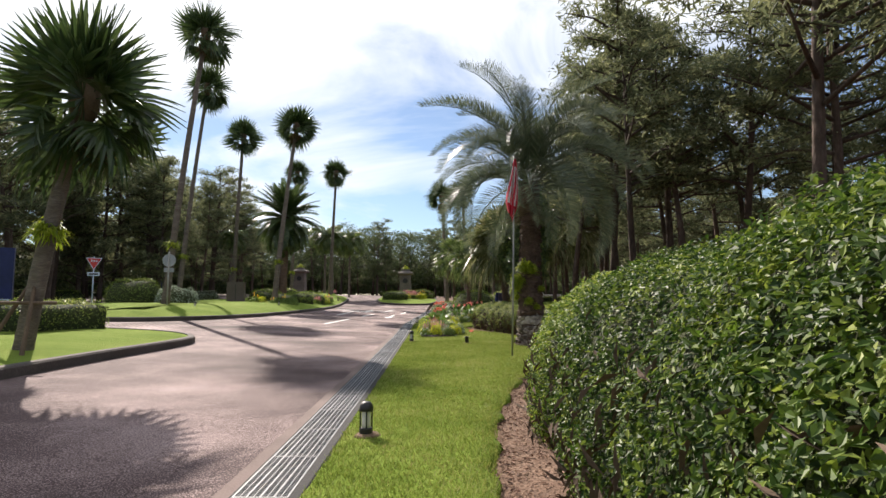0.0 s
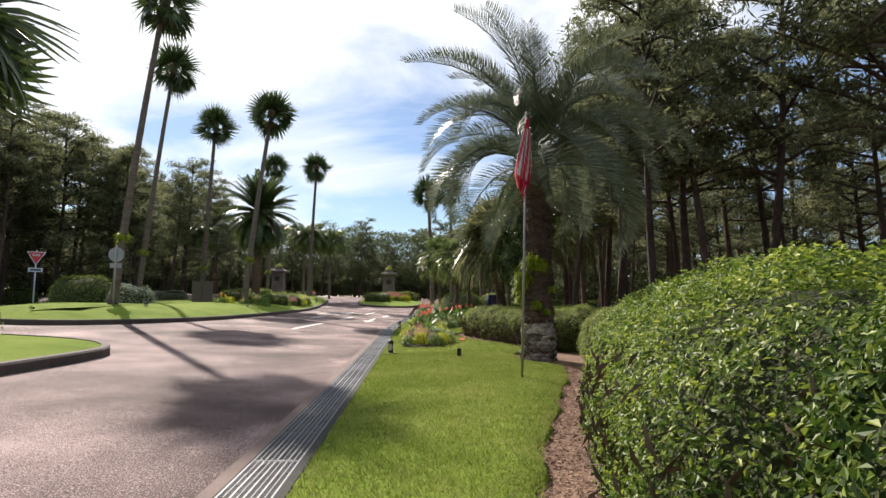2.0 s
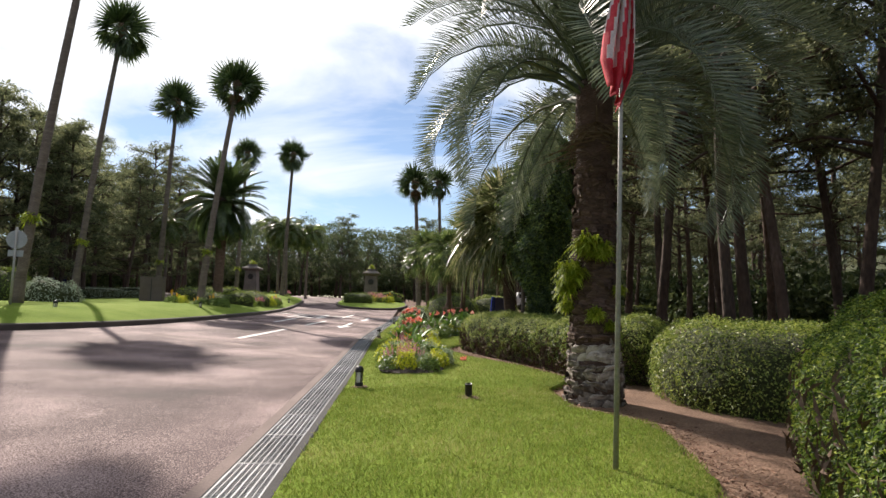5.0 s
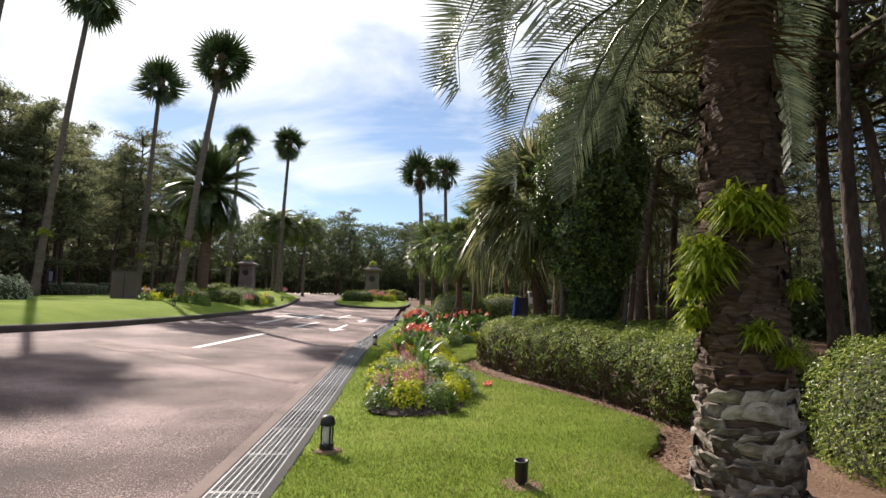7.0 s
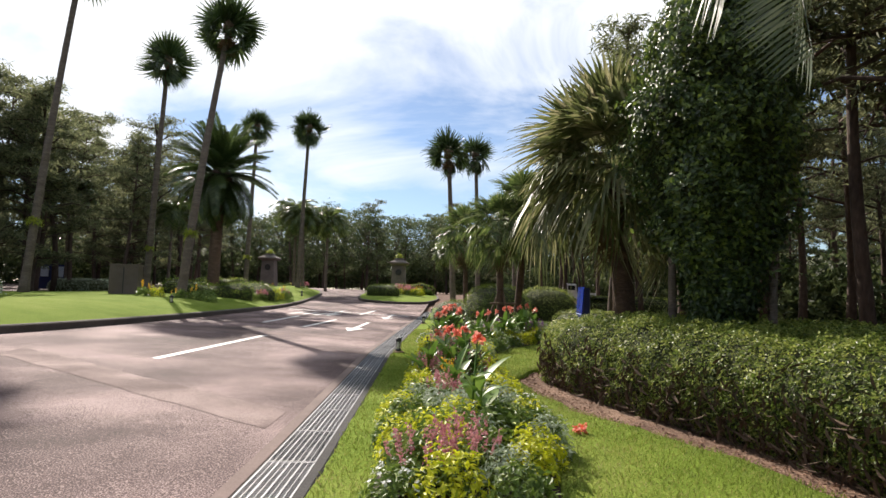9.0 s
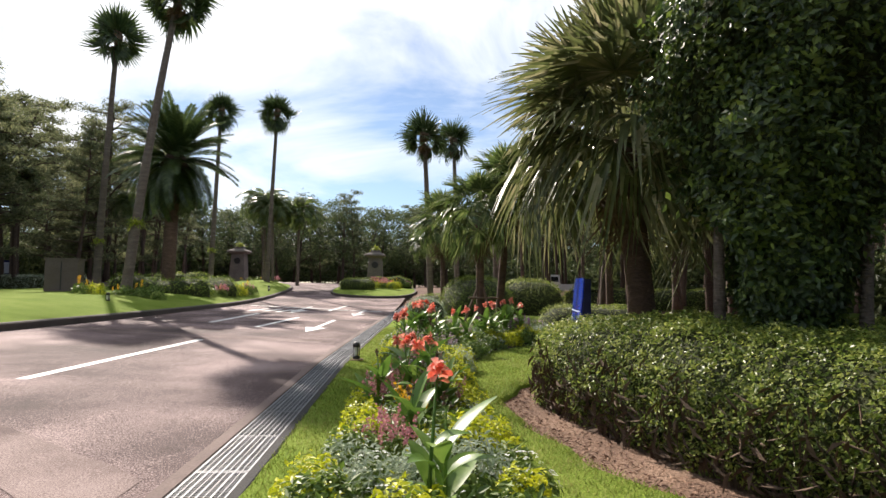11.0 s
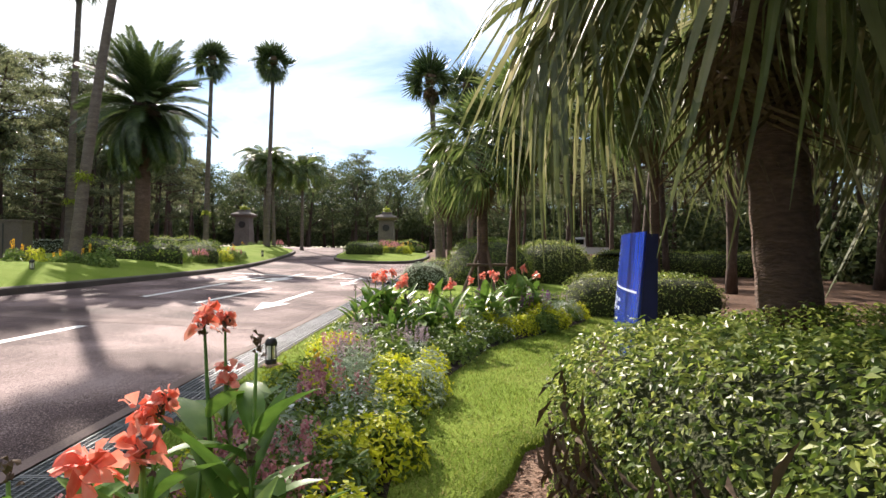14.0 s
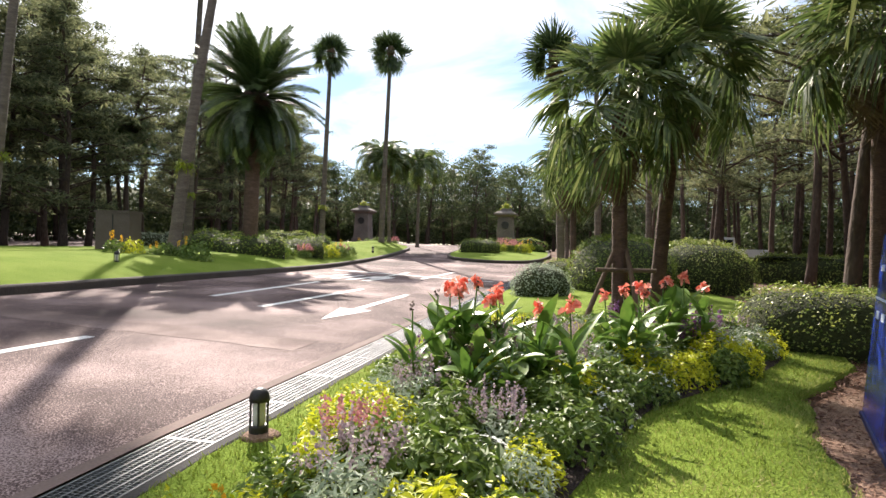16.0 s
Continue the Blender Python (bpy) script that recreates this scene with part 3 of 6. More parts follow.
# ---- hedges ----
def hedge(name, loop_pts, high, round_by, leaf_mat, label, leaf=0.05, per_m2=700, n=90, wave=0.06, seed=1, twigs=0):
    rg = np.random.default_rng(seed)
    lp = smooth_loop(loop_pts, n)
    c = lp.mean(0)
    base = float(np.mean([ground_z(*p) for p in lp]))
    h = thing(name, label, "hedge", (c[0], c[1], base))
    s = Soup()
    prof = [(0.10, 0.0), (0.02, 0.15 * high), (0.0, max(high - round_by, 0.3 * high))]
    r = high - prof[-1][1]
    prof += [(r * (1 - math.cos(a)), high - r + r * math.sin(a)) for a in np.linspace(0.3, 1.45, 5)]
    for k, (off, z) in enumerate(prof):
        ring = inset(lp, off + 0.05) - c
        s.v.extend([(x, y, z + wave * noise.noise(Vector((x * 0.9 + seed, y * 0.9, z))) * (z / high)) for x, y in ring])
        if k:
            s.f.extend([((k - 1) * n + i, (k - 1) * n + (i + 1) % n, k * n + (i + 1) % n, k * n + i) for i in range(n)])
    top = len(s.v) - n
    mid = np.mean(np.array(s.v[top:]), 0)
    s.v.append(tuple(mid))
    s.f.extend([(top + i, top + (i + 1) % n, len(s.v) - 1) for i in range(n)])
    # closed dark hull: stands in for inner twigs and the shade among them
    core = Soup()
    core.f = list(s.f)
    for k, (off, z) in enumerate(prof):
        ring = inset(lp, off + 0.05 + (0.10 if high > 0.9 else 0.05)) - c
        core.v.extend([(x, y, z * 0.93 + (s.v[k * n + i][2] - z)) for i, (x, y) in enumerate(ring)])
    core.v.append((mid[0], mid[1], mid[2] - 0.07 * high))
    part("twig_core", core.mesh("twig_core", M_CORE, smooth=True), h, "dark hull standing in for inner twigs and shade")
    v = np.array(s.v)
    area = 0.0
    for f in s.f:
        p = v[list(f)]
        area += 0.5 * sum(np.linalg.norm(np.cross(p[i] - p[0], p[i + 1] - p[0])) for i in range(1, len(f) - 1))
    cnt = int(area * per_m2)
    p, nn = sample_faces(v, s.f, cnt, rg)
    lump = np.array([0.5 * noise.noise(Vector((q * 1.5).tolist())) + noise.noise(Vector((q * 3.6 + 5).tolist())) + 0.6 * noise.noise(Vector((q * 8.0).tolist())) for q in p])[:, None]
    p = p + nn * (0.01 + rg.uniform(-0.05, 0.05, (cnt, 1)) + np.maximum(lump, -0.7) * 0.085)
    up = nn * 0.8 + np.array([0, 0, 0.55])
    lv, lf = leaf_cloud(p, up, leaf, 0.55, 0.52, 0.25, rg)
    tagged(part("foliage", mesh_of("foliage", lv, lf, leaf_mat), h), kind="stuff")
    if twigs:
        p, nn = sample_faces(v, s.f, twigs, rg)
        low = p[:, 2] < high * rg.uniform(0.15, 0.75, twigs)
        p, nn = p[low], nn[low]
        p = p + nn * rg.uniform(0.0, 0.09, (len(p), 1))
        tv, tf = leaf_cloud(p, nn, 0.16, 0.35, 0.05, 0.3, rg)
        tagged(part("bare_twig", mesh_of("bare_twig", tv, tf, M_TWIG), h, "bare brown twigs at the foot"), kind="stuff")
    return h


hedge("clipped_hedge", [(0.95, -3), (0.80, 1), (0.78, 3.6), (0.92, 4.7), (1.5, 5.3), (2.8, 5.4), (4.2, 5.0), (4.4, 3), (4.2, 0), (3.5, -3.6), (2, -4)], 1.66, 1.05, M_HEDGE_G,
      "tall dark glossy evergreen hedge with lighter shoots", 0.042, 2700, 110, 0.34, 16, 8000)
hedge("clipped_hedge", [(0.86, 5.2), (0.92, 6.2), (1.5, 8.9), (2.05, 10.6), (2.9, 12.6), (3.9, 13.9), (5.1, 13.6), (5.4, 11), (4.9, 8), (4.3, 5.6), (3.2, 4.6), (1.6, 4.4)], 1.48, 0.95, M_HEDGE,
      "tall rounded clipped evergreen hedge with bright new shoots", 0.037, 3200, 130, 0.28, 3, 7000)
hedge("loose_shrub", [(0.98, 1.1), (0.93, 2.0), (1.10, 2.7), (1.6, 3.1), (2.4, 3.0), (2.8, 2.0), (2.4, 0.7), (1.5, 0.3)], 1.62, 0.8, M_SHOOT,
      "loose bright green shrub with long new shoots beside the hedge", 0.062, 1000, 60, 0.45, 15)
hedge("clipped_hedge", [(3.6, 15.6), (3.45, 16.6), (3.9, 17.7), (5, 18.2), (6.4, 17.6), (6.6, 16), (5.6, 14.9), (4.3, 14.8)], 1.12, 0.7, M_HEDGE_D, "rounded dark green clipped shrub on bark mulch", 0.042, 1300, 60, 0.08, 4)
hedge("clipped_hedge", [(2.95, 18.4), (2.75, 19.3), (2.35, 20.8), (1.85, 22.2), (1.45, 23.5), (1.28, 24.4), (1.45, 25.0), (2.2, 25.3), (3.4, 25.3), (4.9, 24.8), (5.6, 22.5), (5.4, 20.3), (4.8, 18.7), (3.9, 17.9)], 1.04, 0.5, M_HEDGE_D,
      "long low clipped hedge of glossy dark leaves, twiggy at its foot", 0.038, 3300, 120, 0.20, 6, 24000)
hedge("clipped_hedge", [(3.4, 33.0), (3.2, 34.2), (4.4, 35.2), (6.2, 34.8), (6.4, 33.4), (5, 32.6)], 0.85, 0.5, M_HEDGE_D, "low dark clipped hedge behind the flower bed", 0.05, 500, 50, 0.06, 7)
hedge("clipped_dome", [(0.7, 43.4), (0.9, 44.9), (2.3, 45.6), (3.7, 44.9), (4.0, 43.4), (3.2, 42.0), (1.6, 41.9)], 1.75, 1.45, M_HEDGE_Y, "yellow-green clipped dome shrub on the lawn", 0.06, 400, 60, 0.05, 8)
hedge("clipped_dome", [(3.4, 45.2), (3.7, 46.6), (5.0, 47.2), (6.4, 46.5), (6.7, 45), (5.6, 44), (4.2, 44)], 1.7, 1.3, M_HEDGE_D, "dark green clipped dome shrub on the lawn", 0.06, 400, 60, 0.05, 9)
hedge("round_shrub", [(-0.75, 40.3), (-0.6, 41.2), (0.3, 41.6), (0.9, 40.9), (0.5, 40.1), (-0.2, 39.8)], 0.85, 0.7, M_SILVER, "rounded grey-green shrub on the lawn", 0.06, 500, 40, 0.1, 10)
hedge("round_shrub", [(-0.4, 47), (0.2, 48.5), (1.6, 48.6), (2.0, 47), (0.8, 46.2)], 0.9, 0.6, M_HEDGE_D, "dark rounded shrub beside the lawn", 0.06, 400, 40, 0.1, 11)
hedge("box_hedge", [(-8.9, 13.2), (-8.8, 15.2), (-9.3, 15.6), (-14, 15.6), (-14.4, 14), (-14, 12.8), (-9.4, 12.7)], 0.80, 0.2, M_HEDGE_D, "dark square-clipped hedge on the corner lawn", 0.05, 400, 70, 0.05, 12)
for i, (x, y, rx, ry, hh, mt, lb) in enumerate(((-17.6, 33.5, 1.7, 1.1, 1.25, M_HEDGE_Y, "loose light green shrub on the island lawn"), (-15.0, 33.2, 1.2, 0.9, 0.8, M_SILVER, "pale grey-green shrub on the island lawn"),
                                                  (-11.6, 45.5, 1.7, 0.9, 0.6, M_HEDGE, "low green shrubs planted round the palms"), (-10.9, 48.5, 1.3, 0.9, 0.5, M_HEDGE_Y, "low yellow-green shrubs planted round the palms"),
                                                  (-14.4, 47.6, 1.5, 0.9, 0.75, M_HEDGE, "low green shrubs planted round the palms"), (-12.6, 53, 1.4, 0.8, 0.6, M_HEDGE, "low green shrub on the island lawn"),
                                                  (-5.2, 64, 1.5, 1.0, 0.55, M_HEDGE_Y, "low clipped shrub in front of the gate pillar"), (-24.5, 56, 3.2, 0.8, 0.9, M_SILVER, "pale clipped hedge across the road"),
                                                  (-16, 57, 2.0, 0.9, 0.7, M_HEDGE_D, "dark low shrub on the island lawn"), (-2.9, 71, 2.0, 0.6, 0.6, M_HEDGE_D, "low shrub beside the gate pillar"),
                                                  (-33, 47, 4.5, 1.0, 1.1, M_HEDGE, "long green hedge across the road"), (14, 52, 6, 1.0, 1.2, M_HEDGE_D, "dark hedge between the pines"))):
    hedge("shrub", [(x + rx * math.cos(a), y + ry * math.sin(a)) for a in np.linspace(0, 2 * math.pi, 8, endpoint=False)], hh + (0.5 if -22 < x < -9 or -7 < x < -1 else 0), hh * 0.8, mt, lb, 0.085, 220, 36, 0.25, 20 + i)


# ---- palms ----
def fan_leaf(name, petiole, blade, segs, droop, mat, arc=250, tip_drop=0.0, pitch=0.6, wild=0.15):
    """One fan leaf along +x from the origin: a petiole and pleated segments with hanging tips."""
    s = Soup()
    for k in range(3):
        a, b = petiole * k / 3, petiole * (k + 1) / 3
        za, zb = -0.10 * (k / 3) ** 2 * petiole, -0.10 * ((k + 1) / 3) ** 2 * petiole
        s.add([(a, -0.018, za), (a, 0.018, za), (b, 0.013, zb), (b, -0.013, zb)], [(0, 1, 2, 3)])
    o = Vector((petiole, 0, -0.10 * petiole))
    for i in range(segs):
        w = radians(-arc / 2 + arc * i / (segs - 1))
        ln = blade * (0.72 + 0.28 * math.cos(w * 0.75)) * random.uniform(0.92, 1.06)
        flop = pitch + random.gauss(0, wild * 0.6)
        d = Vector((math.cos(w) * math.cos(flop), math.sin(w), -math.cos(w) * math.sin(flop))).normalized()
        side = Vector((-math.sin(w), math.cos(w) * math.cos(flop), random.gauss(0, wild))).normalized()
        loose = min(max(0.3, random.gauss(1, wild * 2.2)), 1.35)
        half = min(ln * math.tan(radians(arc / (segs - 1)) / 2) * 0.62 + 0.008, 0.034 if tip_drop > 1 else 0.05)
        st = []
        for q, wd in ((0.03, 0.1), (0.5, 1.0), (0.78, 0.55), (1.0, 0.05)):
            fall = -(droop * ln * q * q + tip_drop * ln * max(q - 0.45, 0) ** 1.25) * loose
            reach = q * ln * (1 - 0.35 * tip_drop * max(q - 0.5, 0))
            c = o + d * reach + Vector((0, 0, fall + 0.16 * abs(math.sin(w)) * reach))
            st.append((c, half * wd))
        for j in range(3):
            (c0, h0), (c1, h1) = st[j], st[j + 1]
            lift = Vector((0, 0, 0.012))
            s.add([c0 - side * h0, c0 - lift, c0 + side * h0, c1 + side * h1, c1 - lift, c1 - side * h1], [(0, 1, 4, 5), (1, 2, 3, 4)])
    return s.mesh(name, mat)


def feather_leaf(name, length, leaflet, pairs, arch, mat, vee=0.5, hang=0.3, wide=0.02):
    """One feather frond along +x: an arching rachis with pairs of narrow leaflets."""
    s = Soup()

    def at(q):
        a = arch * q
        return Vector((length * (math.sin(a) / arch if arch else q), 0, length * ((math.cos(a) - 1) / arch if arch else 0)))
    rad = [0.035 * (1 - q) + 0.004 for q in np.linspace(0, 1, 8)]
    s.tube([at(q) for q in np.linspace(0, 1, 8)], rad, 4, False)
    for i in range(pairs):
        q = 0.14 + 0.85 * i / (pairs - 1)
        p, f = at(q), (at(min(q + 0.02, 1)) - at(q - 0.02)).normalized()
        upv = Vector((0, 1, 0)).cross(f) * -1
        ln = leaflet * math.sin(math.pi * min(0.18 + 0.74 * q, 1)) ** 0.7
        for sd in (-1, 1):
            d = (f * 0.75 + Vector((0, sd, 0)) + upv * vee * random.uniform(0.6, 1.3)).normalized()
            e = ln * random.uniform(0.85, 1.1)
            m1, tip = p + d * e * 0.5 - Vector((0, 0, hang * e * 0.15)), p + d * e - Vector((0, 0, hang * e * 0.62))
            wv = f * wide
            s.add([p - wv * 0.5, p + wv * 0.5, m1 + wv, tip, m1 - wv], [(0, 1, 2, 4), (4, 2, 3)])
    return s.mesh(name, mat)


def bent(base, top, n=9, sag=0.0):
    b, t = Vector(base), Vector(top)
    return [b.lerp(t, q) + Vector(((t.x - b.x), (t.y - b.y), 0)) * sag * (q * q - q) for q in np.linspace(0, 1, n)]


def ring_trunk(name, pts, r0, r1, mat, n=12, rings=4):
    """A palm trunk with a flared foot and many leaf-scar rings."""
    r0, r1 = r0 * 0.72, r1 * 0.72
    s, fine, rad = Soup(), [], []
    for i in range(len(pts) - 1):
        for k in range(rings):
            fine.append(pts[i].lerp(pts[i + 1], k / rings))
    fine.append(pts[-1])
    for i in range(len(fine)):
        q = i / (len(fine) - 1)
        rad.append((r0 + (r1 - r0) * min(q * 1.25, 1)) * (1 + 0.35 * max(0.06 - q, 0) / 0.06) * (1.0 if i % 2 else 1.035))
    s.tube(fine, rad, n)
    return s.mesh(name, mat, smooth=True)


random.seed(5)
FAN = [fan_leaf("fan_leaf", (0.20, 0.35, 0.55)[k], (1.22, 1.12, 0.95)[k], 18, 0.02 + 0.06 * k, M_FROND, 160, 0.15 + 0.2 * k, (0.12, 0.25, 0.5)[k], 0.15) for k in range(3)]
GREEN_FAN = [fan_leaf("green_fan_leaf", 0.85, 0.88, 32, 0.06 + 0.09 * k, M_FROND_N, 245, 0.45 + 0.4 * k, (0.15, 0.6, 0.85)[k], 0.2) for k in range(3)]
FAN_DRY = fan_leaf("dry_leaf", 0.55, 0.8, 14, 0.35, M_DEAD, 170, 0.9)
LIV = [fan_leaf("hanging_fan_leaf", 1.10, 1.20, 42, 0.05 + 0.07 * k, M_FROND_D, 240, (0.35, 0.65, 0.95, 1.25)[k], 0.14 + 0.2 * k, 0.22) for k in range(4)]
LIV_DRY = fan_leaf("dry_leaf", 0.9, 1.0, 16, 0.5, M_DEAD, 150, 1.5)
BUTIA = [feather_leaf("grey_frond", 4.1, 0.62, 84, a, M_FROND_G, 0.9, 0.3, 0.0145) for a in (1.55, 2.1, 2.6)]
PHOENIX = [feather_leaf("dark_frond", 3.0, 0.50, 84, a, M_FROND, 0.3, 0.3, 0.021) for a in (0.6, 0.95, 1.4)]
QUEEN = [feather_leaf("drooping_frond", 2.9, 0.7, 46, a, M_FROND_N, -0.3, 1.2, 0.030) for a in (2.3, 2.7, 3.1)]


def fern_mesh(name, n, ln, mat, rg):
    s = Soup()
    for i in range(n):
        w, el, e = rg.uniform(0, 6.28), rg.uniform(-0.3, 1.2), ln * rg.uniform(0.6, 1.2)
        d = Vector((math.cos(w) * math.cos(el), math.sin(w) * math.cos(el), math.sin(el)))
        sd = Vector((-math.sin(w), math.cos(w), 0)) * e * 0.062
        o = Vector((rg.normal(0, 0.12), rg.normal(0, 0.12), rg.normal(0, 0.10))) * ln * 2
        a, b, c = o, o + d * e * 0.5 + Vector((0, 0, 0.05)), o + d * e - Vector((0, 0, e * 0.35))
        s.add([a - sd * 0.3, a + sd * 0.3, b + sd, c, b - sd], [(0, 1, 2, 4), (4, 2, 3)])
    return s.mesh(name, mat)


FERN = [fern_mesh("fern_clump", 420, 0.28, M_FERN, np.random.default_rng(40 + k)) for k in range(3)]


def crown(th, top, meshes, count, low, high, scale, name, rg, spread=0.08, roll=14):
    """Fronds in a spiral round the top of the trunk, from hanging to upright."""
    for i in range(count):
        q = i / (count - 1)
        el = low + (high - low) * q ** 0.9 + rg.normal(0, 5)
        az = i * 137.5 + rg.normal(0, 8)
        k = min(int((1 - q) * len(meshes)), len(meshes) - 1)
        m = Matrix.Translation(top + Vector((0, 0, spread * 4 * (q - 0.5)))) @ pose(0, 0, 0, 0, 0, az) @ pose(spread, 0, 0, rg.normal(0, roll), -el, 0) @ Matrix.Scale(scale * rg.uniform(0.85, 1.1), 4)
        part(name, meshes[k], th, at=m)


def fan_palm(base, top, r0, r1, scale, label, group, seed, count=26, fern=0.0, dry=5):
    rg = np.random.default_rng(seed)
    z0 = base[2]
    th = thing("fan_palm", label, "palm tree", base, group=group)
    pts = bent((0, 0, -0.15), (top[0] - base[0], top[1] - base[1], top[2] - z0), 10, 0.25)
    part("trunk", ring_trunk("trunk", pts, r0, r1, M_PTRUNK), th)
    crown(th, pts[-1], FAN, count, -58, 82, scale, "fan_leaf", rg, 0.10, 62)
    s = Soup()
    s.turn([(r1 * 0.7, -0.5), (r1 * 1.5, -0.15), (r1 * 1.6, 0.15), (r1 * 0.9, 0.45), (0.03, 0.6)], 10, (pts[-1].x, pts[-1].y))
    s.v = [(x, y, z + pts[-1].z) for x, y, z in s.v]
    part("leaf_boss", s.mesh("leaf_boss", M_DEAD, smooth=True), th, "brown boss of old leaf bases")
    for i in range(dry):
        m = Matrix.Translation(pts[-1] - Vector((0, 0, 0.15))) @ pose(0, 0, 0, 0, 0, i * 75 + 20) @ pose(0.05, 0, 0, 0, rg.uniform(60, 78), 0) @ Matrix.Scale(scale * 0.7, 4)
        part("dry_leaf", FAN_DRY, th, at=m)
    if fern:
        part("fern_clump", FERN[seed % 3], th, "bright fern planted on the trunk", Matrix.Translation(next(a.lerp(b, (fern - a.z) / (b.z - a.z)) for a, b in zip(pts, pts[1:]) if b.z > fern)) @ Matrix.Scale(1.1, 4))
    return th


TALL = "tall fan palms on the island"
fan_palm((-13.7, 29.0, 0.85), (-12.3, 29.2, 14.7), 0.24, 0.16, 1.15, "tall leaning fan palm with a bare ringed trunk", TALL, 11, fern=2.9)
fan_palm((-18.3, 40.6, 0.9), (-16.9, 40.8, 16.0), 0.25, 0.16, 1.2, "tall leaning fan palm with a bare ringed trunk", TALL, 12, fern=3.0)
fan_palm((-18.3, 51.0, 0.9), (-17.8, 51.0, 15.2), 0.28, 0.18, 1.2, "tall slender fan palm behind a stone box", TALL, 13, fern=2.6)
fan_palm((-11.9, 41.4, 0.75), (-11.1, 43.2, 13.9), 0.28, 0.18, 1.2, "tall fan palm with a fern on its trunk", TALL, 14, 26, fern=2.9)
fan_palm((-16.3, 63.0, 1.3), (-16.0, 63.1, 14.6), 0.28, 0.18, 1.1, "tall slender fan palm near the gate", TALL, 15, fern=2.4)
fan_palm((-12.5, 64.8, 1.3), (-11.9, 64.0, 14.8), 0.28, 0.18, 1.12, "tall slender fan palm at the island's tip", TALL, 16)
fan_palm((0.4, 52.0, 0.25), (-0.15, 51.5, 10.0), 0.26, 0.18, 1.05, "fan palm standing on the roadside lawn", "fan palms beside the road", 17)
fan_palm((2.3, 58.0, 0.5), (1.9, 58.0, 11.4), 0.26, 0.18, 1.1, "fan palm standing on the roadside lawn", "fan palms beside the road", 18)
fan_palm((-7.2, 10.1, 0.25), (-6.35, 10.1, 4.75), 0.22, 0.16, 1.12, "fan palm with a hanging fern basket on the corner lawn", "", 19, 30, fern=2.1, dry=8)
fan_palm((5.2, 60.0, 0.6), (5.0, 60.0, 8.4), 0.26, 0.18, 1.0, "fan palm at the edge of the pine wood", "fan palms beside the road", 23)


def droop_palm(base, top, scale, label, seed, count=34, low=-30, high=80, dry=6, r=0.16, meshes=None, name="green_fan_leaf"):
    rg = np.random.default_rng(seed)
    th = thing("hanging_fan_palm", label, "palm tree", base, group="hanging fan palms beside the lawn")
    pts = bent((0, 0, -0.1), (top[0] - base[0], top[1] - base[1], top[2] - base[2]), 8, 0.3)
    part("trunk", ring_trunk("trunk", pts, r, r * 0.85, M_PBASE_T), th)
    crown(th, pts[-1], meshes or GREEN_FAN, count, low, high, scale, name, rg, 0.1, 20)
    for i in range(dry):
        m = Matrix.Translation(pts[-1] - Vector((0, 0, 0.2))) @ pose(0, 0, 0, 0, 0, i * 360 / dry + rg.normal(0, 9)) @ pose(0.05, 0, 0, 0, rg.uniform(45, 70), 0) @ Matrix.Scale(scale * 0.75, 4)
        part("dry_leaf", LIV_DRY, th, at=m)
    return th


droop_palm((2.78, 24.95, 0.0), (2.52, 25.12, 3.3), 0.83, "large fan palm with long hanging leaf tips behind the hedge", 31, 50, -24, 84, 5, 0.25, LIV, "hanging_fan_leaf")
droop_palm((1.5, 33.3, 0.0), (1.38, 33.1, 3.3), 0.72, "young fan palm propped with wooden stakes", 32, 32)
droop_palm((2.05, 34.1, 0.0), (2.35, 34.1, 4.0), 0.80, "fan palm with hanging leaf tips on the lawn", 33, 34)
droop_palm((5.6, 35.2, 0.0), (5.4, 35.0, 4.7), 0.85, "fan palm with hanging leaf tips beside the hedge", 34, 34)
droop_palm((0.9, 45.5, 0.0), (0.8, 45.3, 4.2), 1.0, "fan palm with hanging leaf tips on the lawn", 35, 30)
droop_palm((6.6, 31.0, 0.0), (6.4, 30.8, 4.6), 1.0, "fan palm with hanging leaf tips behind the blue sign", 36, 34, meshes=LIV, name="hanging_fan_leaf")

# the big grey-leaved palm with a scaly trunk
butia = thing("jelly_palm", "massive grey-leaved palm with a scaly trunk and ferns, on the lawn", "palm tree", (2.42, 16.2, 0.0))
bp = bent((0, 0, -0.1), (0.0, 0.1, 4.6), 12)
s = Soup()
s.tube(bp, [0.38, 0.355, 0.325, 0.30, 0.28, 0.265, 0.255, 0.25, 0.25, 0.26, 0.27, 0.24], 18)
part("trunk", s.mesh("trunk", M_PBASE_T, smooth=True), butia)
SCALE = []
for k in range(3):
    s = Soup()
    rk = np.random.default_rng(60 + k)
    n = 6
    for i in range(n + 1):
        q = -1 + 2 * i / n
        jag = rk.uniform(-0.012, 0.015)
        s.v.extend([(0.0, q * 0.105, -0.05), (0.030 * (1 - q * q) + 0.02, q * 0.10, 0.0), (0.060 * (1 - q * q) + 0.022, q * 0.075, 0.050 + jag), (0.040 * (1 - q * q), q * 0.07, 0.055 + jag), (-0.01, q * 0.09, 0.01)])
    for i in range(n):
        s.f.extend([(i * 5 + j, i * 5 + 5 + j, i * 5 + 6 + j, i * 5 + 1 + j) for j in range(4)])
    SCALE.append(s.mesh("leaf_base", M_PBASE, smooth=False))
SCALE_T = [m.copy() for m in SCALE]
for m in SCALE_T:
    m.materials[0] = M_PBASE_T
rg = np.random.default_rng(61)
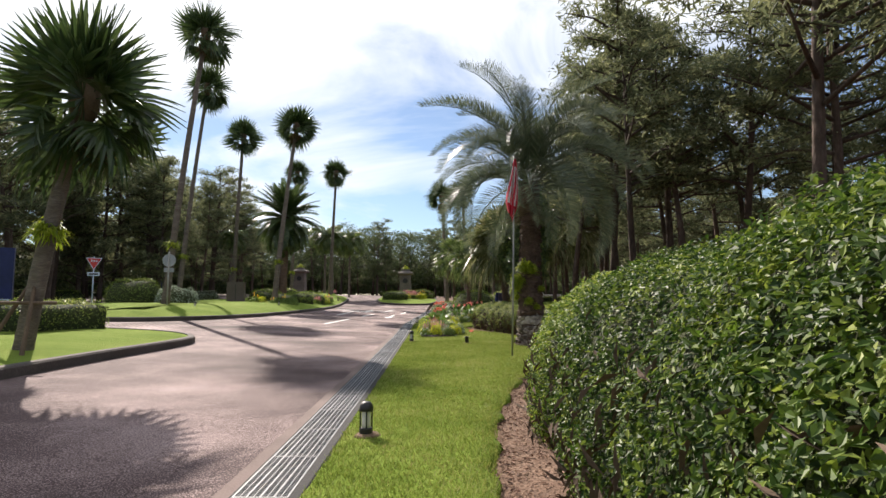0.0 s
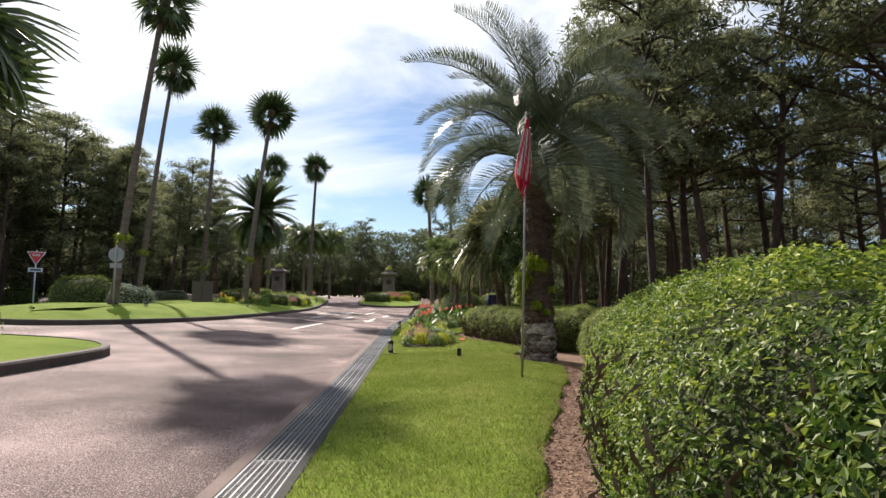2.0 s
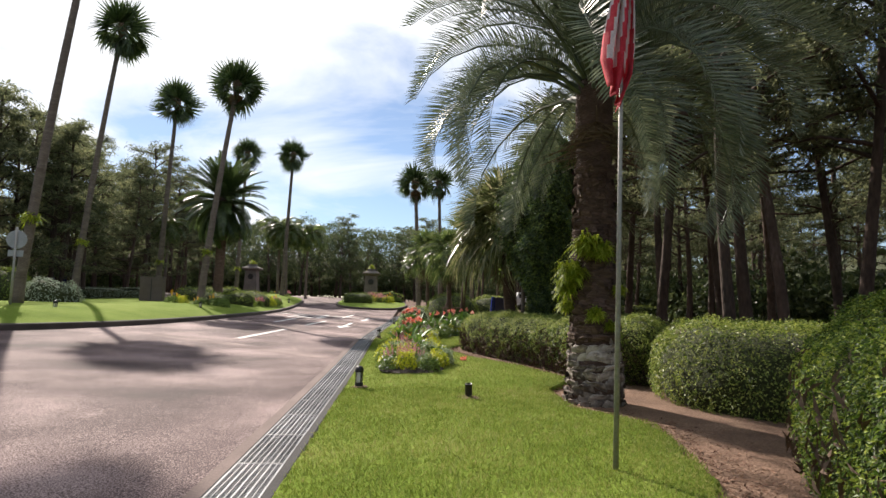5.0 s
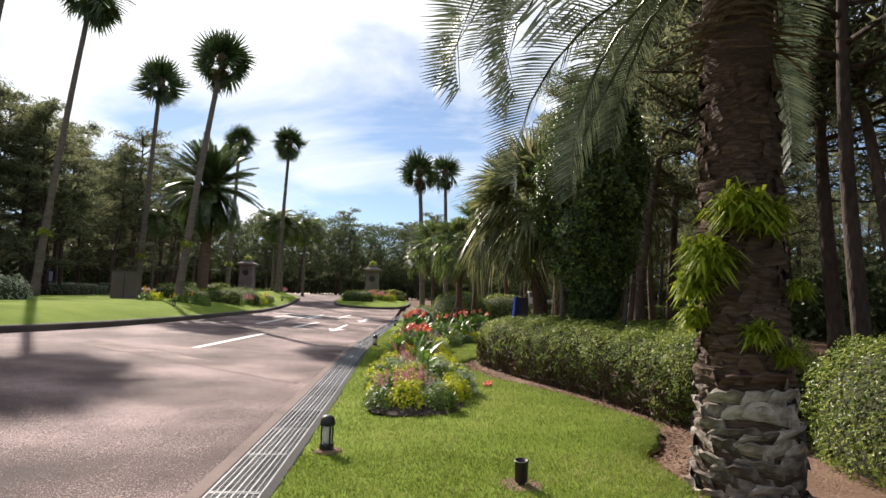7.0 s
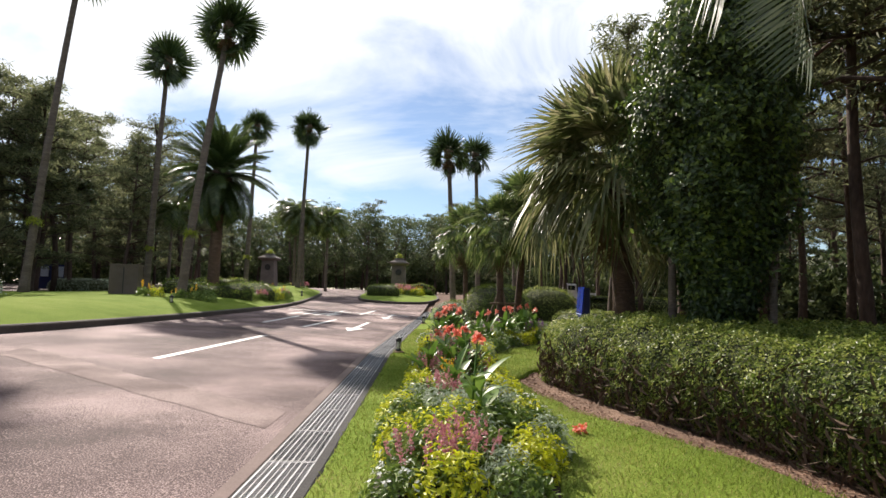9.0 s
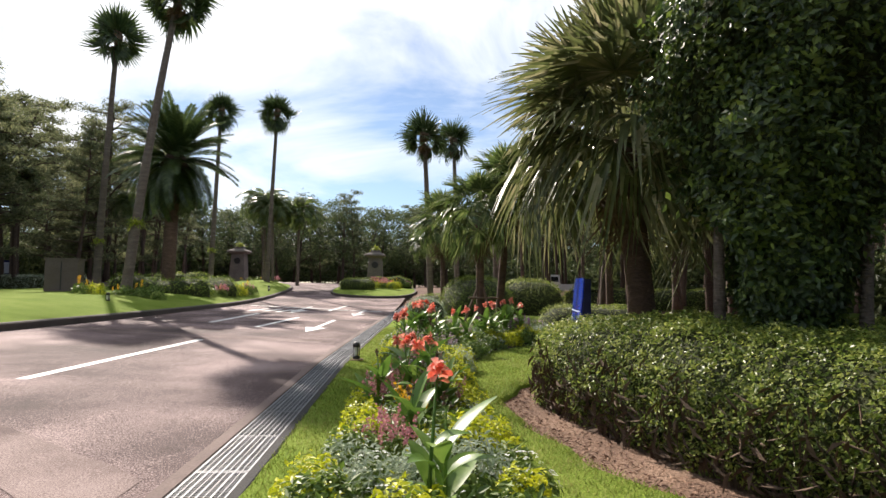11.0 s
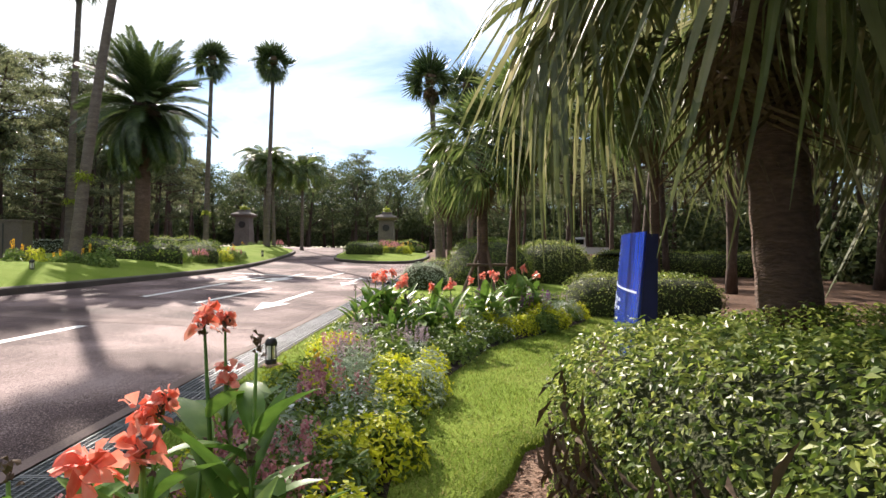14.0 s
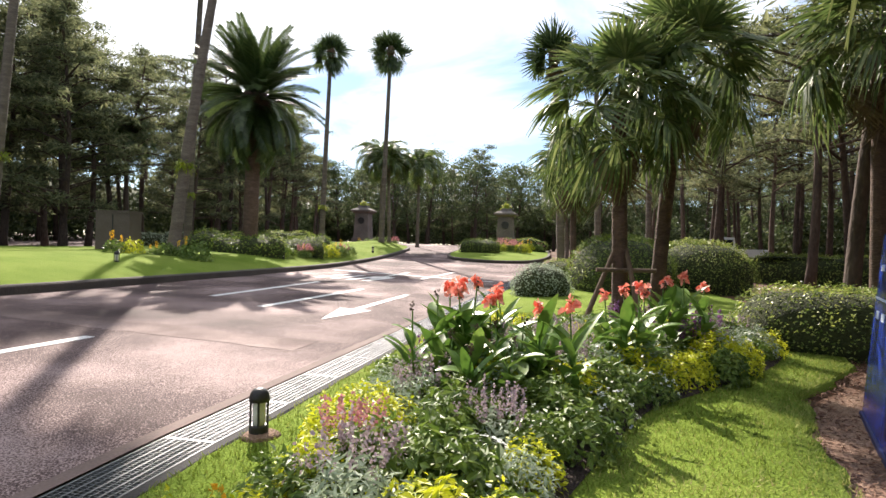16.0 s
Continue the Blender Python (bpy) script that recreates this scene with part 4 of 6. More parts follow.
for row in range(27):
    z = 0.02 + row * 0.125
    rr = float(np.interp(z, [0, 0.35, 0.8, 1.6, 2.4, 3.6], [0.365, 0.345, 0.32, 0.275, 0.25, 0.245]))
    for j in range(11):
        a = (j + 0.5 * (row % 2)) * 360 / 11 + rg.normal(0, 4)
        part("leaf_base", (SCALE if z < 0.8 + rg.normal(0, 0.12) else SCALE_T)[rg.integers(3)], butia, at=pose(0, 0.1 * z / 3.9, z + rg.normal(0, 0.015), 0, 0, a) @ pose(rr - 0.008, 0, 0, rg.normal(0, 7), rg.normal(0, 8), rg.normal(0, 6)) @ Matrix.Diagonal((rg.uniform(0.5, 1.0) * (1.0 if z < 1.0 else 0.45), rg.uniform(1.4, 2.1), rg.uniform(0.7, 1.3), 1)))
crown(butia, Vector((0, 0.1, 4.65)), BUTIA, 68, 30, 88, 0.84, "grey_frond", rg, 0.16)
for i in range(7):
    part("dry_frond", LIV_DRY, butia, at=Matrix.Translation((0, 0.1, 4.45)) @ pose(0, 0, 0, 0, 0, i * 52) @ pose(0.2, 0, 0, 0, rg.uniform(66, 82), 0) @ Matrix.Scale(0.6, 4))
for x, y, z, k, sc in ((-0.18, -0.26, 2.10, 0, 1.05), (-0.02, -0.30, 2.05, 2, 0.85), (-0.36, -0.14, 1.75, 1, 1.0), (-0.10, -0.36, 1.2, 2, 0.6), (0.25, -0.3, 1.55, 1, 0.45), (-0.40, 0.0, 1.55, 2, 0.8), (0.12, -0.34, 1.05, 0, 0.45), (-0.38, 0.05, 1.3, 0, 0.6)):
    part("fern_clump", FERN[k], butia, "bright green fern growing on the trunk", Matrix.Translation((x, y, z)) @ Matrix.Scale(sc * 0.85, 4))

# dark date palm on the island
date = thing("date_palm", "stout date palm with a dense dark crown on the island", "palm tree", (-13.2, 48.3, 0.75))
part("trunk", ring_trunk("trunk", bent((0, 0, -0.1), (0.1, 0, 6.3), 9), 0.46, 0.42, M_PBASE_T), date)
s = Soup()
s.turn([(0.3, 5.5), (0.6, 6.1), (0.7, 6.6), (0.5, 7.1), (0.2, 7.3)], 14, (0.1, 0))
part("leaf_boss", s.mesh("leaf_boss", M_PBASE_T, smooth=True), date, "swollen boss of cut leaf bases")
crown(date, Vector((0.1, 0, 6.9)), PHOENIX, 115, -55, 84, 1.0, "dark_frond", np.random.default_rng(62), 0.2)


def queen_palm(base, high, seed, scale=1.0):
    rg = np.random.default_rng(seed)
    th = thing("feather_palm", "feather palm with a drooping green crown near the gate", "palm tree", base, group="feather palms near the gate")
    pts = bent((0, 0, -0.1), (rg.normal(0, 0.2), 0, high), 8)
    part("trunk", ring_trunk("trunk", pts, 0.2, 0.15, M_PTRUNK), th)
    crown(th, pts[-1], QUEEN, 38, 22, 88, scale, "drooping_frond", rg)


for i, (x, y, hh, sc) in enumerate(((-13.8, 68.5, 7.2, 1.0), (-11.2, 70, 7.0, 1.0), (-12.6, 67.0, 6.6, 0.9), (-27, 57, 7.5, 0.9), (-24, 66, 7.0, 0.9), (0.6, 66, 4.5, 0.8), (-31, 50, 7.0, 0.9))):
    queen_palm((x, y, ground_z(x, y) + (0.3 if x < -9 and y < 70 and x > -20 else 0)), hh - 0.5, 70 + i, sc * 0.92)


# ---- trees ----
def pine_meshes(name, high, seed, lean, leafless=0.45, boughs=20, pads=5, needles=44, tuft=0.30, spread=2.6):
    """A bare curving trunk and boughs that carry flat separate pads of needles."""
    rg = np.random.default_rng(seed)
    s = Soup()
    n = 12
    pts = [Vector((lean[0] * q * q + 0.16 * math.sin(4 * q + seed), lean[1] * q * q + 0.16 * math.cos(5 * q + seed), high * q)) for q in np.linspace(-0.01, 0.97, n)]
    s.tube(pts, [0.165 * (1 - 0.8 * q) * (1.25 if i == 0 else 1) for i, q in enumerate(np.linspace(0, 1, n))], 9)
    c, big = [], []
    for i in range(boughs):
        q = leafless + (0.98 - leafless) * i / (boughs - 1)
        u = min(q / 0.97, 0.999) * (n - 1)
        o = pts[int(u)].lerp(pts[min(int(u) + 1, n - 1)], u % 1)
        w = i * 2.4 + rg.normal(0, 0.5)
        ln = spread * (1.15 - 0.75 * (q - leafless) / (1 - leafless)) * rg.uniform(0.5, 1.2)
        e = o + Vector((math.cos(w) * ln, math.sin(w) * ln, ln * rg.uniform(0.0, 0.45)))
        m = o.lerp(e, 0.5) + Vector((0, 0, rg.uniform(-0.05, 0.18) * ln))
        s.tube([o, m, e], [0.06, 0.04, 0.015], 5)
        for k in range(pads):
            at = (m.lerp(e, rg.uniform(0.0, 1.1))) + Vector((rg.normal(0, 0.32), rg.normal(0, 0.32), rg.uniform(0.05, 0.3)))
            s.tube([m.lerp(e, 0.4), at], [0.018, 0.008], 3, False)
            c.append(at[:])
            big.append(rg.uniform(0.7, 1.25))
    for k in range(4):
        c.append((pts[-1] + Vector((rg.normal(0, 0.25), rg.normal(0, 0.25), rg.uniform(-0.1, 0.35))))[:])
        big.append(0.8)
    trunk = s.mesh("trunk", M_BARK, smooth=True)
    c, big = np.repeat(np.array(c), needles, 0), np.repeat(np.array(big), needles)[:, None]
    off = rg.normal(0, 1, c.shape)
    off /= np.linalg.norm(off, axis=1)[:, None]
    off *= rg.uniform(0.15, 1, (len(c), 1)) ** 0.5
    p = c + off * big * [0.52, 0.52, 0.24]
    v, f = leaf_cloud(p, off * [0.6, 0.6, 1.0] + [0, 0, 0.5], tuft, 0.5, 0.20, 0.1, rg)
    return trunk, mesh_of("needles", v, f, M_PINE)


def leafy_meshes(name, high, seed, clumps=70, per=60, leaf=0.26, wide=3.0, mat=None):
    rg = np.random.default_rng(seed)
    s = Soup()
    pts = [Vector((0.2 * math.sin(q * 4 + seed), 0.2 * math.cos(q * 3), high * q * 0.8)) for q in np.linspace(-0.01, 1, 8)]
    s.tube(pts, [0.22 * (1 - 0.85 * q) for q in np.linspace(0, 1, 8)], 8)
    cs = []
    for i in range(clumps):
        q = rg.uniform(0.25, 1.0)
        w, r = rg.uniform(0, 6.28), wide * math.sqrt(rg.uniform(0.1, 1)) * (1 - (abs(q - 0.5) / 0.62) ** 2.2)
        e = Vector((math.cos(w) * r, math.sin(w) * r, high * q))
        cs.append(e[:])
        if i % 4 == 0:
            s.tube([pts[int(q * 6)], e], [0.05, 0.012], 4)
    c = np.array(cs)
    p = np.repeat(c, per, 0) + rg.normal(0, 0.42, (len(c) * per, 3)) * [1, 1, 0.7]
    v, f = leaf_cloud(p, rg.normal(0, 1, p.shape) + [0, 0, 0.8], leaf, 0.5, 0.55, 0.2, rg)
    return s.mesh("trunk", M_BARK, smooth=True), mesh_of("crown", v, f, mat or M_BROAD)


PINES = [pine_meshes("pine", 12.5, 80 + k, (rg.normal(0, 0.9), rg.normal(0, 0.7)), 0.40, 26, 6, 40, 0.30, 3.2) for k in range(4)]
SLIM = [pine_meshes("slim_pine", 11.0, 90 + k, (rg.normal(0, 0.5), rg.normal(0, 0.5)), 0.45, 18, 5, 36, 0.30, 2.1) for k in range(3)]
FULL = [pine_meshes("full_pine", 14.0, 95 + k, (rg.normal(0, 0.5), 0), 0.14, 30, 7, 34, 0.38, 3.3) for k in range(3)]
LEAFY = [leafy_meshes("tree", 12.0, 100 + k) for k in range(4)]


def plant_tree(kind, x, y, scale, name, label, category, group, wide=1.0):
    tr, lv = kind
    th = thing(name, label, category, (x, y, ground_z(x, y) - 0.05), rg.uniform(0, 360), group=group)
    th.scale = (scale * wide, scale * wide, scale)
    part("trunk", tr, th)
    tagged(part("crown", lv, th), kind="stuff")
    return th


# the pine wood beside the lawn
spots = [(8.3, 13.2, 1, 1.15), (9.9, 40.8, 2, 1.0), (9.0, 32.0, 3, 1.0), (6.5, 28.5, 0, 0.95), (5.9, 36.5, 1, 0.9), (11.5, 22.5, 2, 1.1), (11, 16.5, 3, 1.05), (7.0, 24.6, 2, 0.95), (9.6, 9.0, 0, 1.1)]
for x, y, k, sc in spots:
    plant_tree(PINES[k], x, y, sc, "pine_tree", "tall pine with a bare dark trunk and high needle crown", "pine tree", "pine wood beside the lawn", 1.05)
LEANING = [pine_meshes("leaning_pine", 13.0, 110 + k, ln, 0.46, 30, 7, 42, 0.30, 3.6) for k, ln in enumerate(((-2.2, 0.3), (-1.5, -0.3)))]
for x, y, k, sc in ((9.9, 23.3, 0, 1.0), (6.9, 20.6, 1, 0.9), (8.2, 27.0, 1, 0.95), (11.8, 30.0, 0, 1.0), (10.1, 36.5, 1, 0.95), (14.6, 27.4, 0, 1.05), (12.6, 18.2, 1, 1.05)):
    plant_tree(LEANING[k], x, y, sc, "pine_tree", "tall leaning pine with scaly trunk and broad dark crown", "pine tree", "pine wood beside the lawn").rotation_euler[2] = 0.12 * (k - 0.5) * x
    spots.append((x, y, k, sc))
placed = [(x, y) for x, y, _, _ in spots]
tries = 0
while len(placed) < 128 and tries < 4000:
    tries += 1
    x, y = rg.uniform(7.5, 44), rg.uniform(3, 92)
    if x < 7.5 + max(0, 30 - y) * 0.05 or min((x - a) ** 2 + (y - b) ** 2 for a, b in placed) < 2.3 ** 2 * (1 if x < 24 else 1.6):
        continue
    placed.append((x, y))
    if x > 27 and len(placed) % 3:
        plant_tree(FULL[len(placed) % 3], x, y, rg.uniform(0.75, 1.0), "pine_tree", "bushy dark pine deep in the wood", "pine tree", "pine wood beside the lawn")
    else:
        kd = PINES[len(placed) % 4] if len(placed) % 2 else SLIM[len(placed) % 3]
        plant_tree(kd, x, y, rg.uniform(0.85, 1.2), "pine_tree", "tall pine with a thin bare trunk in the wood", "pine tree", "pine wood beside the lawn", 1.1)

# woods across the road and behind the gate
for k in range(34):
    x, y = -27 - rg.uniform(0, 26), 36 + k * 1.5 + rg.normal(0, 1.2)
    plant_tree(FULL[k % 3], x - max(0, 46 - y) * 0.4, y, rg.uniform(0.85, 1.25) * (1.1 if x < -36 else 0.9), "pine_tree", "full dark pine in the wood across the road", "pine tree", "wood across the road")
for k in range(22):
    plant_tree((PINES + SLIM)[k % 7], -25 - rg.uniform(0, 6), 38 + k * 2.6 + rg.normal(0, 0.8), rg.uniform(0.85, 1.2), "pine_tree", "pine with a bare trunk at the edge of the wood", "pine tree", "wood across the road", 1.1)
for k, (x, y, sc) in enumerate(((-30.5, 46.0, 0.98), (-27.6, 47.5, 1.02), (-25.6, 50.5, 0.96), (-23.8, 49.0, 0.86), (-26.2, 56.0, 0.95), (-24.8, 60.5, 0.84), (-33.0, 43.0, 0.95), (-29.0, 53.0, 1.0))):
    plant_tree(FULL[k % 3] if k % 2 else PINES[k % 4], x, y, sc, "pine_tree", "tall full pine standing out of the wood across the road", "pine tree", "wood across the road", 1.15)
for k in range(16):
    plant_tree(FULL[(k + 1) % 3], -26 - rg.uniform(0, 22), 4 + k * 2.1, rg.uniform(0.85, 1.1), "pine_tree", "full dark pine in the wood across the road", "pine tree", "wood across the road")
for k in range(58):
    x = -56 + k * 1.75 + rg.normal(0, 0.8)
    y = 94 + rg.uniform(0, 14)
    if k % 3:
        plant_tree(LEAFY[k % 4], x, y, rg.uniform(0.75, 1.02), "leafy_tree", "dark green leafy tree in the wood behind the gate", "tree", "wood behind the gate", 1.15)
    else:
        plant_tree(FULL[k % 3], x, y + 4, rg.uniform(0.72, 0.92), "pine_tree", "full pine in the wood behind the gate", "pine tree", "wood behind the gate")
for k in range(26):
    plant_tree(LEAFY[k % 4], -70 + k * 5.2, 116 + rg.uniform(0, 10), rg.uniform(0.95, 1.15), "leafy_tree", "dark green leafy tree deep in the wood", "tree", "wood behind the gate", 1.8)

# shaded undergrowth that closes the woods
def thicket(name, x0, y0, x1, y1, deep, high, count, seed, label):
    g = np.random.default_rng(seed)
    q, w = g.uniform(0, 1, count), g.uniform(-deep / 2, deep / 2, count)
    d = Vector((x1 - x0, y1 - y0)).normalized()
    x, y = x0 + (x1 - x0) * q - d.y * w, y0 + (y1 - y0) * q + d.x * w
    top = high * (0.7 + 0.3 * np.sin(q * 37 + seed) * np.cos(q * 91) + 0.15 * np.sin(q * 301))
    z = np.array([ground_z(a, b) for a, b in zip(x, y)]) + top * g.uniform(0, 1, count) ** 0.8
    p = np.stack([x, y, z], 1)
    v, f = leaf_cloud(p, g.normal(0, 1, p.shape) + [0, 0, 0.6], 0.42, 0.5, 0.6, 0.2, g)
    thing(name, label, "undergrowth", kind="stuff", mesh=mesh_of(name, v, f, M_BROAD))


thicket("undergrowth", -75, 112, 60, 112, 4.0, 6.5, 42000, 131, "dense dark undergrowth behind the gate")
thicket("undergrowth", -45, 20, -34, 112, 4.0, 5.0, 30000, 132, "dense dark undergrowth across the road")
thicket("undergrowth", 34, -10, 34, 112, 4.0, 5.0, 26000, 133, "dense dark undergrowth deep in the pine wood")
# extra row, added to block the bright background behind the trunks
thicket("undergrowth", 21, 14, 19, 76, 3.0, 4.2, 24000, 135, "dense undergrowth row added between the pines to block bright gaps")
thicket("undergrowth", 8, 92, 36, 80, 4.0, 4.0, 9000, 134, "dense dark undergrowth deep in the pine wood")

# added dark bank hides sky gaps all round, standing in for deep woods
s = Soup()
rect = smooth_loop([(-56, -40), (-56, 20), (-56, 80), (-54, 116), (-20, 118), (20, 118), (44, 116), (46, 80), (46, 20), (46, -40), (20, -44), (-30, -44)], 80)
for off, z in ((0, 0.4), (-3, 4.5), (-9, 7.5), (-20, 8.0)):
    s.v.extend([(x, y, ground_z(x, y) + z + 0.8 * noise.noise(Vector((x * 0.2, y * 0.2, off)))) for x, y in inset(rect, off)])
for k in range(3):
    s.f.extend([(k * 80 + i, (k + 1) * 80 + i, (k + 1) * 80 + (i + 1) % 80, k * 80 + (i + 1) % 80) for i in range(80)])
thing("wooded_bank", "dark backdrop bank added behind the woods to hide sky gaps", "backdrop", kind="structure", mesh=s.mesh("wooded_bank", M_CORE, smooth=True))

# ivy-clad trunk behind the hedge
ivy = thing("ivy_tree", "tree wrapped in a broad dark column of ivy", "tree", (3.2, 22.8, 0.0))
s = Soup()
s.tube(bent((0.1, 0, -0.1), (0.2, 0.1, 5.5), 8), [0.24, 0.22, 0.20, 0.18, 0.16, 0.14, 0.11, 0.07], 10)
part("trunk", s.mesh("trunk", M_BARK, smooth=True), ivy)
for x, y, dx, dy, hh in ((-0.42, 0.15, -0.10, 0.1, 3.2), (-0.18, 0.35, 0.1, -0.1, 3.4), (0.5, -0.3, 0.1, 0.1, 3.0)):
    s = Soup()
    s.tube([(x, y, -0.1), (x + dx * 0.7, y + dy, 1.2), (x + dx, y + dy * 0.3, hh)], [0.065, 0.055, 0.035], 8)
    part("stem", s.mesh("stem", M_PTRUNK, smooth=True), ivy, "thin pale stem")
rg2 = np.random.default_rng(120)


def ivy_radius(z, w):
    body = np.interp(z, [0.8, 1.6, 2.4, 3.6, 4.6, 5.3, 5.8], [0.26, 0.46, 0.78, 0.95, 0.88, 0.64, 0.15])
    return body * (1 + 0.10 * np.sin(3 * w + z * 1.7) + 0.09 * np.sin(5 * w - 2.3 * z) + 0.07 * np.sin(9 * w + 4.1 * z) + 0.06 * np.sin(z * 7 + 2 * w))


n = 44000
z = 0.8 + 5.0 * rg2.beta(1.15, 1.1, n)
w = rg2.uniform(0, 2 * math.pi, n)
rad = ivy_radius(z, w) * rg2.uniform(0.80, 1.07, n)
rad *= np.array([1 + 0.24 * noise.noise(Vector((2.2 * math.cos(b), 2.2 * math.sin(b), a * 1.9))) + 0.14 * noise.noise(Vector((5 * math.cos(b), 5 * math.sin(b), a * 4.0))) for a, b in zip(z, w)])
p = np.stack([rad * np.cos(w), rad * np.sin(w), z], 1)
v, f = leaf_cloud(p, np.stack([np.cos(w), np.sin(w), 0.25 * np.ones(n)], 1), 0.078, 0.5, 0.58, 0.2, rg2)
tagged(part("ivy", mesh_of("ivy", v, f, M_IVY), ivy), kind="stuff")
# closed dark hull behind the leaves, in place of stems and inner shade
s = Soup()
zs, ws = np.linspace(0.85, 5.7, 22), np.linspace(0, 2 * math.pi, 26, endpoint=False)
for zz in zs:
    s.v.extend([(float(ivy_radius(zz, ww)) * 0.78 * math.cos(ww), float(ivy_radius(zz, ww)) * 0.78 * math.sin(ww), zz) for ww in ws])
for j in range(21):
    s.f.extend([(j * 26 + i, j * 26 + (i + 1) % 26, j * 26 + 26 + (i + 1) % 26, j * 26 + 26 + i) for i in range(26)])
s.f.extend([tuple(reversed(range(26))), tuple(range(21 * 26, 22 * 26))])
part("stem_core", s.mesh("stem_core", M_CORE, smooth=True), ivy, "dark hull inside the ivy, standing in for stems and shade")
# leafy sprays that hang out of the ivy
p = []
for k in range(46):
    ww, zz = rg2.uniform(0, 6.28), rg2.uniform(1.5, 5.4)
    r0 = float(ivy_radius(zz, ww))
    for q in np.linspace(0, 1, 22):
        p.append((math.cos(ww) * (r0 + 0.34 * q), math.sin(ww) * (r0 + 0.34 * q), zz - 0.32 * q * q))
p = np.array(p) + rg2.normal(0, 0.055, (len(p), 3))
v, f = leaf_cloud(p, np.tile([0, 0, 0.7], (len(p), 1)), 0.09, 0.6, 0.45, 0.2, rg2)
tagged(part("leafy_spray", mesh_of("leafy_spray", v, f, M_IVY), ivy), kind="stuff")


# ---- small things ----
def bollard(x, y, z):
    b = thing("garden_lamp", "short black garden lamp with frosted lens and domed cap", "garden lamp", (x, y, z), rng.uniform(0, 90), group="garden lamps along the lawns", scale=0.88)
    s = Soup()
    s.turn([(0.072, -0.05), (0.072, 0.075), (0.064, 0.085)], 16)
    part("base", s.mesh("base", M_BLACK, smooth=False), b)
    s = Soup()
    s.turn([(0.045, 0.08), (0.047, 0.12), (0.047, 0.25), (0.044, 0.26)], 14)
    part("lens", s.mesh("lens", M_LENS, smooth=True), b, "frosted white lens")
    for k in range(4):
        s = Soup()
        w = math.pi / 4 + k * math.pi / 2
        cx, cy = 0.062 * math.cos(w), 0.062 * math.sin(w)
        s.tube([(cx, cy, 0.08), (cx, cy, 0.27)], [0.0085, 0.0085], 6)
        part("cage_post", s.mesh("cage_post", M_BLACK), b)
    s = Soup()
    s.turn([(0.050, 0.255), (0.076, 0.262), (0.076, 0.29), (0.068, 0.325), (0.046, 0.352), (0.012, 0.362)], 18)
    part("cap", s.mesh("cap", M_BLACK, smooth=True), b)
    return b


for x, y in ((-0.72, 5.66), (-0.90, 17.05), (-1.22, 28.15), (-1.05, 39.6), (-0.9, 50.5)):
    bollard(x, y, 0.03)
    s = Soup()
    s.turn([(0.14, -0.02), (0.10, 0.006), (0.05, 0.010)], 14)
    thing("soil_patch", "bare trodden soil round a garden lamp", "soil", (x + 0.02, y, 0.045), kind="structure", mesh=s.mesh("soil_patch", M_SOIL, smooth=True))
for x, y in ((-11.8, 28.0), (-10.4, 37.3), (-10.1, 45.5), (-9.9, 55.5)):
    bollard(x, y, ground_z(x, y) + 0.35)

# spotlight stub in the lawn
sp = thing("spotlight", "black cylindrical ground spotlight tilted in a patch of dry grass", "lamp", (0.66, 16.1, 0.05), 20, scale=0.78)
s = Soup()
s.turn([(0.058, 0.06), (0.062, 0.08), (0.064, 0.24), (0.068, 0.245), (0.068, 0.26), (0.055, 0.262), (0.05, 0.235)], 18)
part("housing", s.mesh("housing", M_BLACK, smooth=True), sp, at=pose(0, 0, 0, 6, -4, 0))
s = Soup()
s.tube([(0, 0, -0.05), (0, 0, 0.08)], [0.03, 0.03], 8)
part("spike", s.mesh("spike", M_BLACK), sp)
s = Soup()
s.turn([(0.30, -0.02), (0.20, 0.02), (0.10, 0.035), (0.03, 0.03)], 16)
thing("soil_patch", "small heap of dry soil round the spotlight", "soil", (0.66, 16.1, 0.045), kind="structure", mesh=s.mesh("soil_patch", M_SOIL, smooth=True))

# flag on its pole
fp = thing("flag_pole", "thin grey pole with limp red and white flag", "flag", (1.50, 12.75, 0.03))
s = Soup()
s.tube([(0, 0, -0.1), (0.03, 0, 2.2), (0.05, 0, 4.42)], [0.022, 0.019, 0.014], 10)
part("pole", s.mesh("pole", M_POLE, smooth=True), fp)
s = Soup()
s.turn([(0.01, 4.40), (0.022, 4.42), (0.022, 4.45), (0.006, 4.47)], 10, (0.05, 0))
part("finial", s.mesh("finial", M_POLE, smooth=True), fp)
verts, nu, nv = [], 26, 30
for j in range(nv + 1):
    q = j / nv
    for i in range(nu + 1):
        u = i / nu
        wid = 0.05 + 0.27 * math.sin(min(q * 1.25, 1) * math.pi / 2) * (1 - 0.75 * max(q - 0.8, 0) / 0.2)
        x = -0.10 * q + (u - 0.35) * wid * (0.75 + 0.25 * math.sin(u * 9 + q * 2))
        y = 0.055 * math.sin(u * 17 + q * 3) * (0.3 + q) - 0.03
        verts.append((0.06 + x, y, 4.34 - 1.20 * q - 0.20 * u * q))
faces = [(j * (nu + 1) + i, j * (nu + 1) + i + 1, (j + 1) * (nu + 1) + i + 1, (j + 1) * (nu + 1) + i) for j in range(nv) for i in range(nu)]
fm = mesh_of("flag", verts, faces, M_RED, M_CLOTH, smooth=True)
for k, poly in enumerate(fm.polygons):
    i, j = k % nu, k // nu
    poly.material_index = 1 if ((i + j // 3) // 3) % 2 and 3 < j < 24 else 0
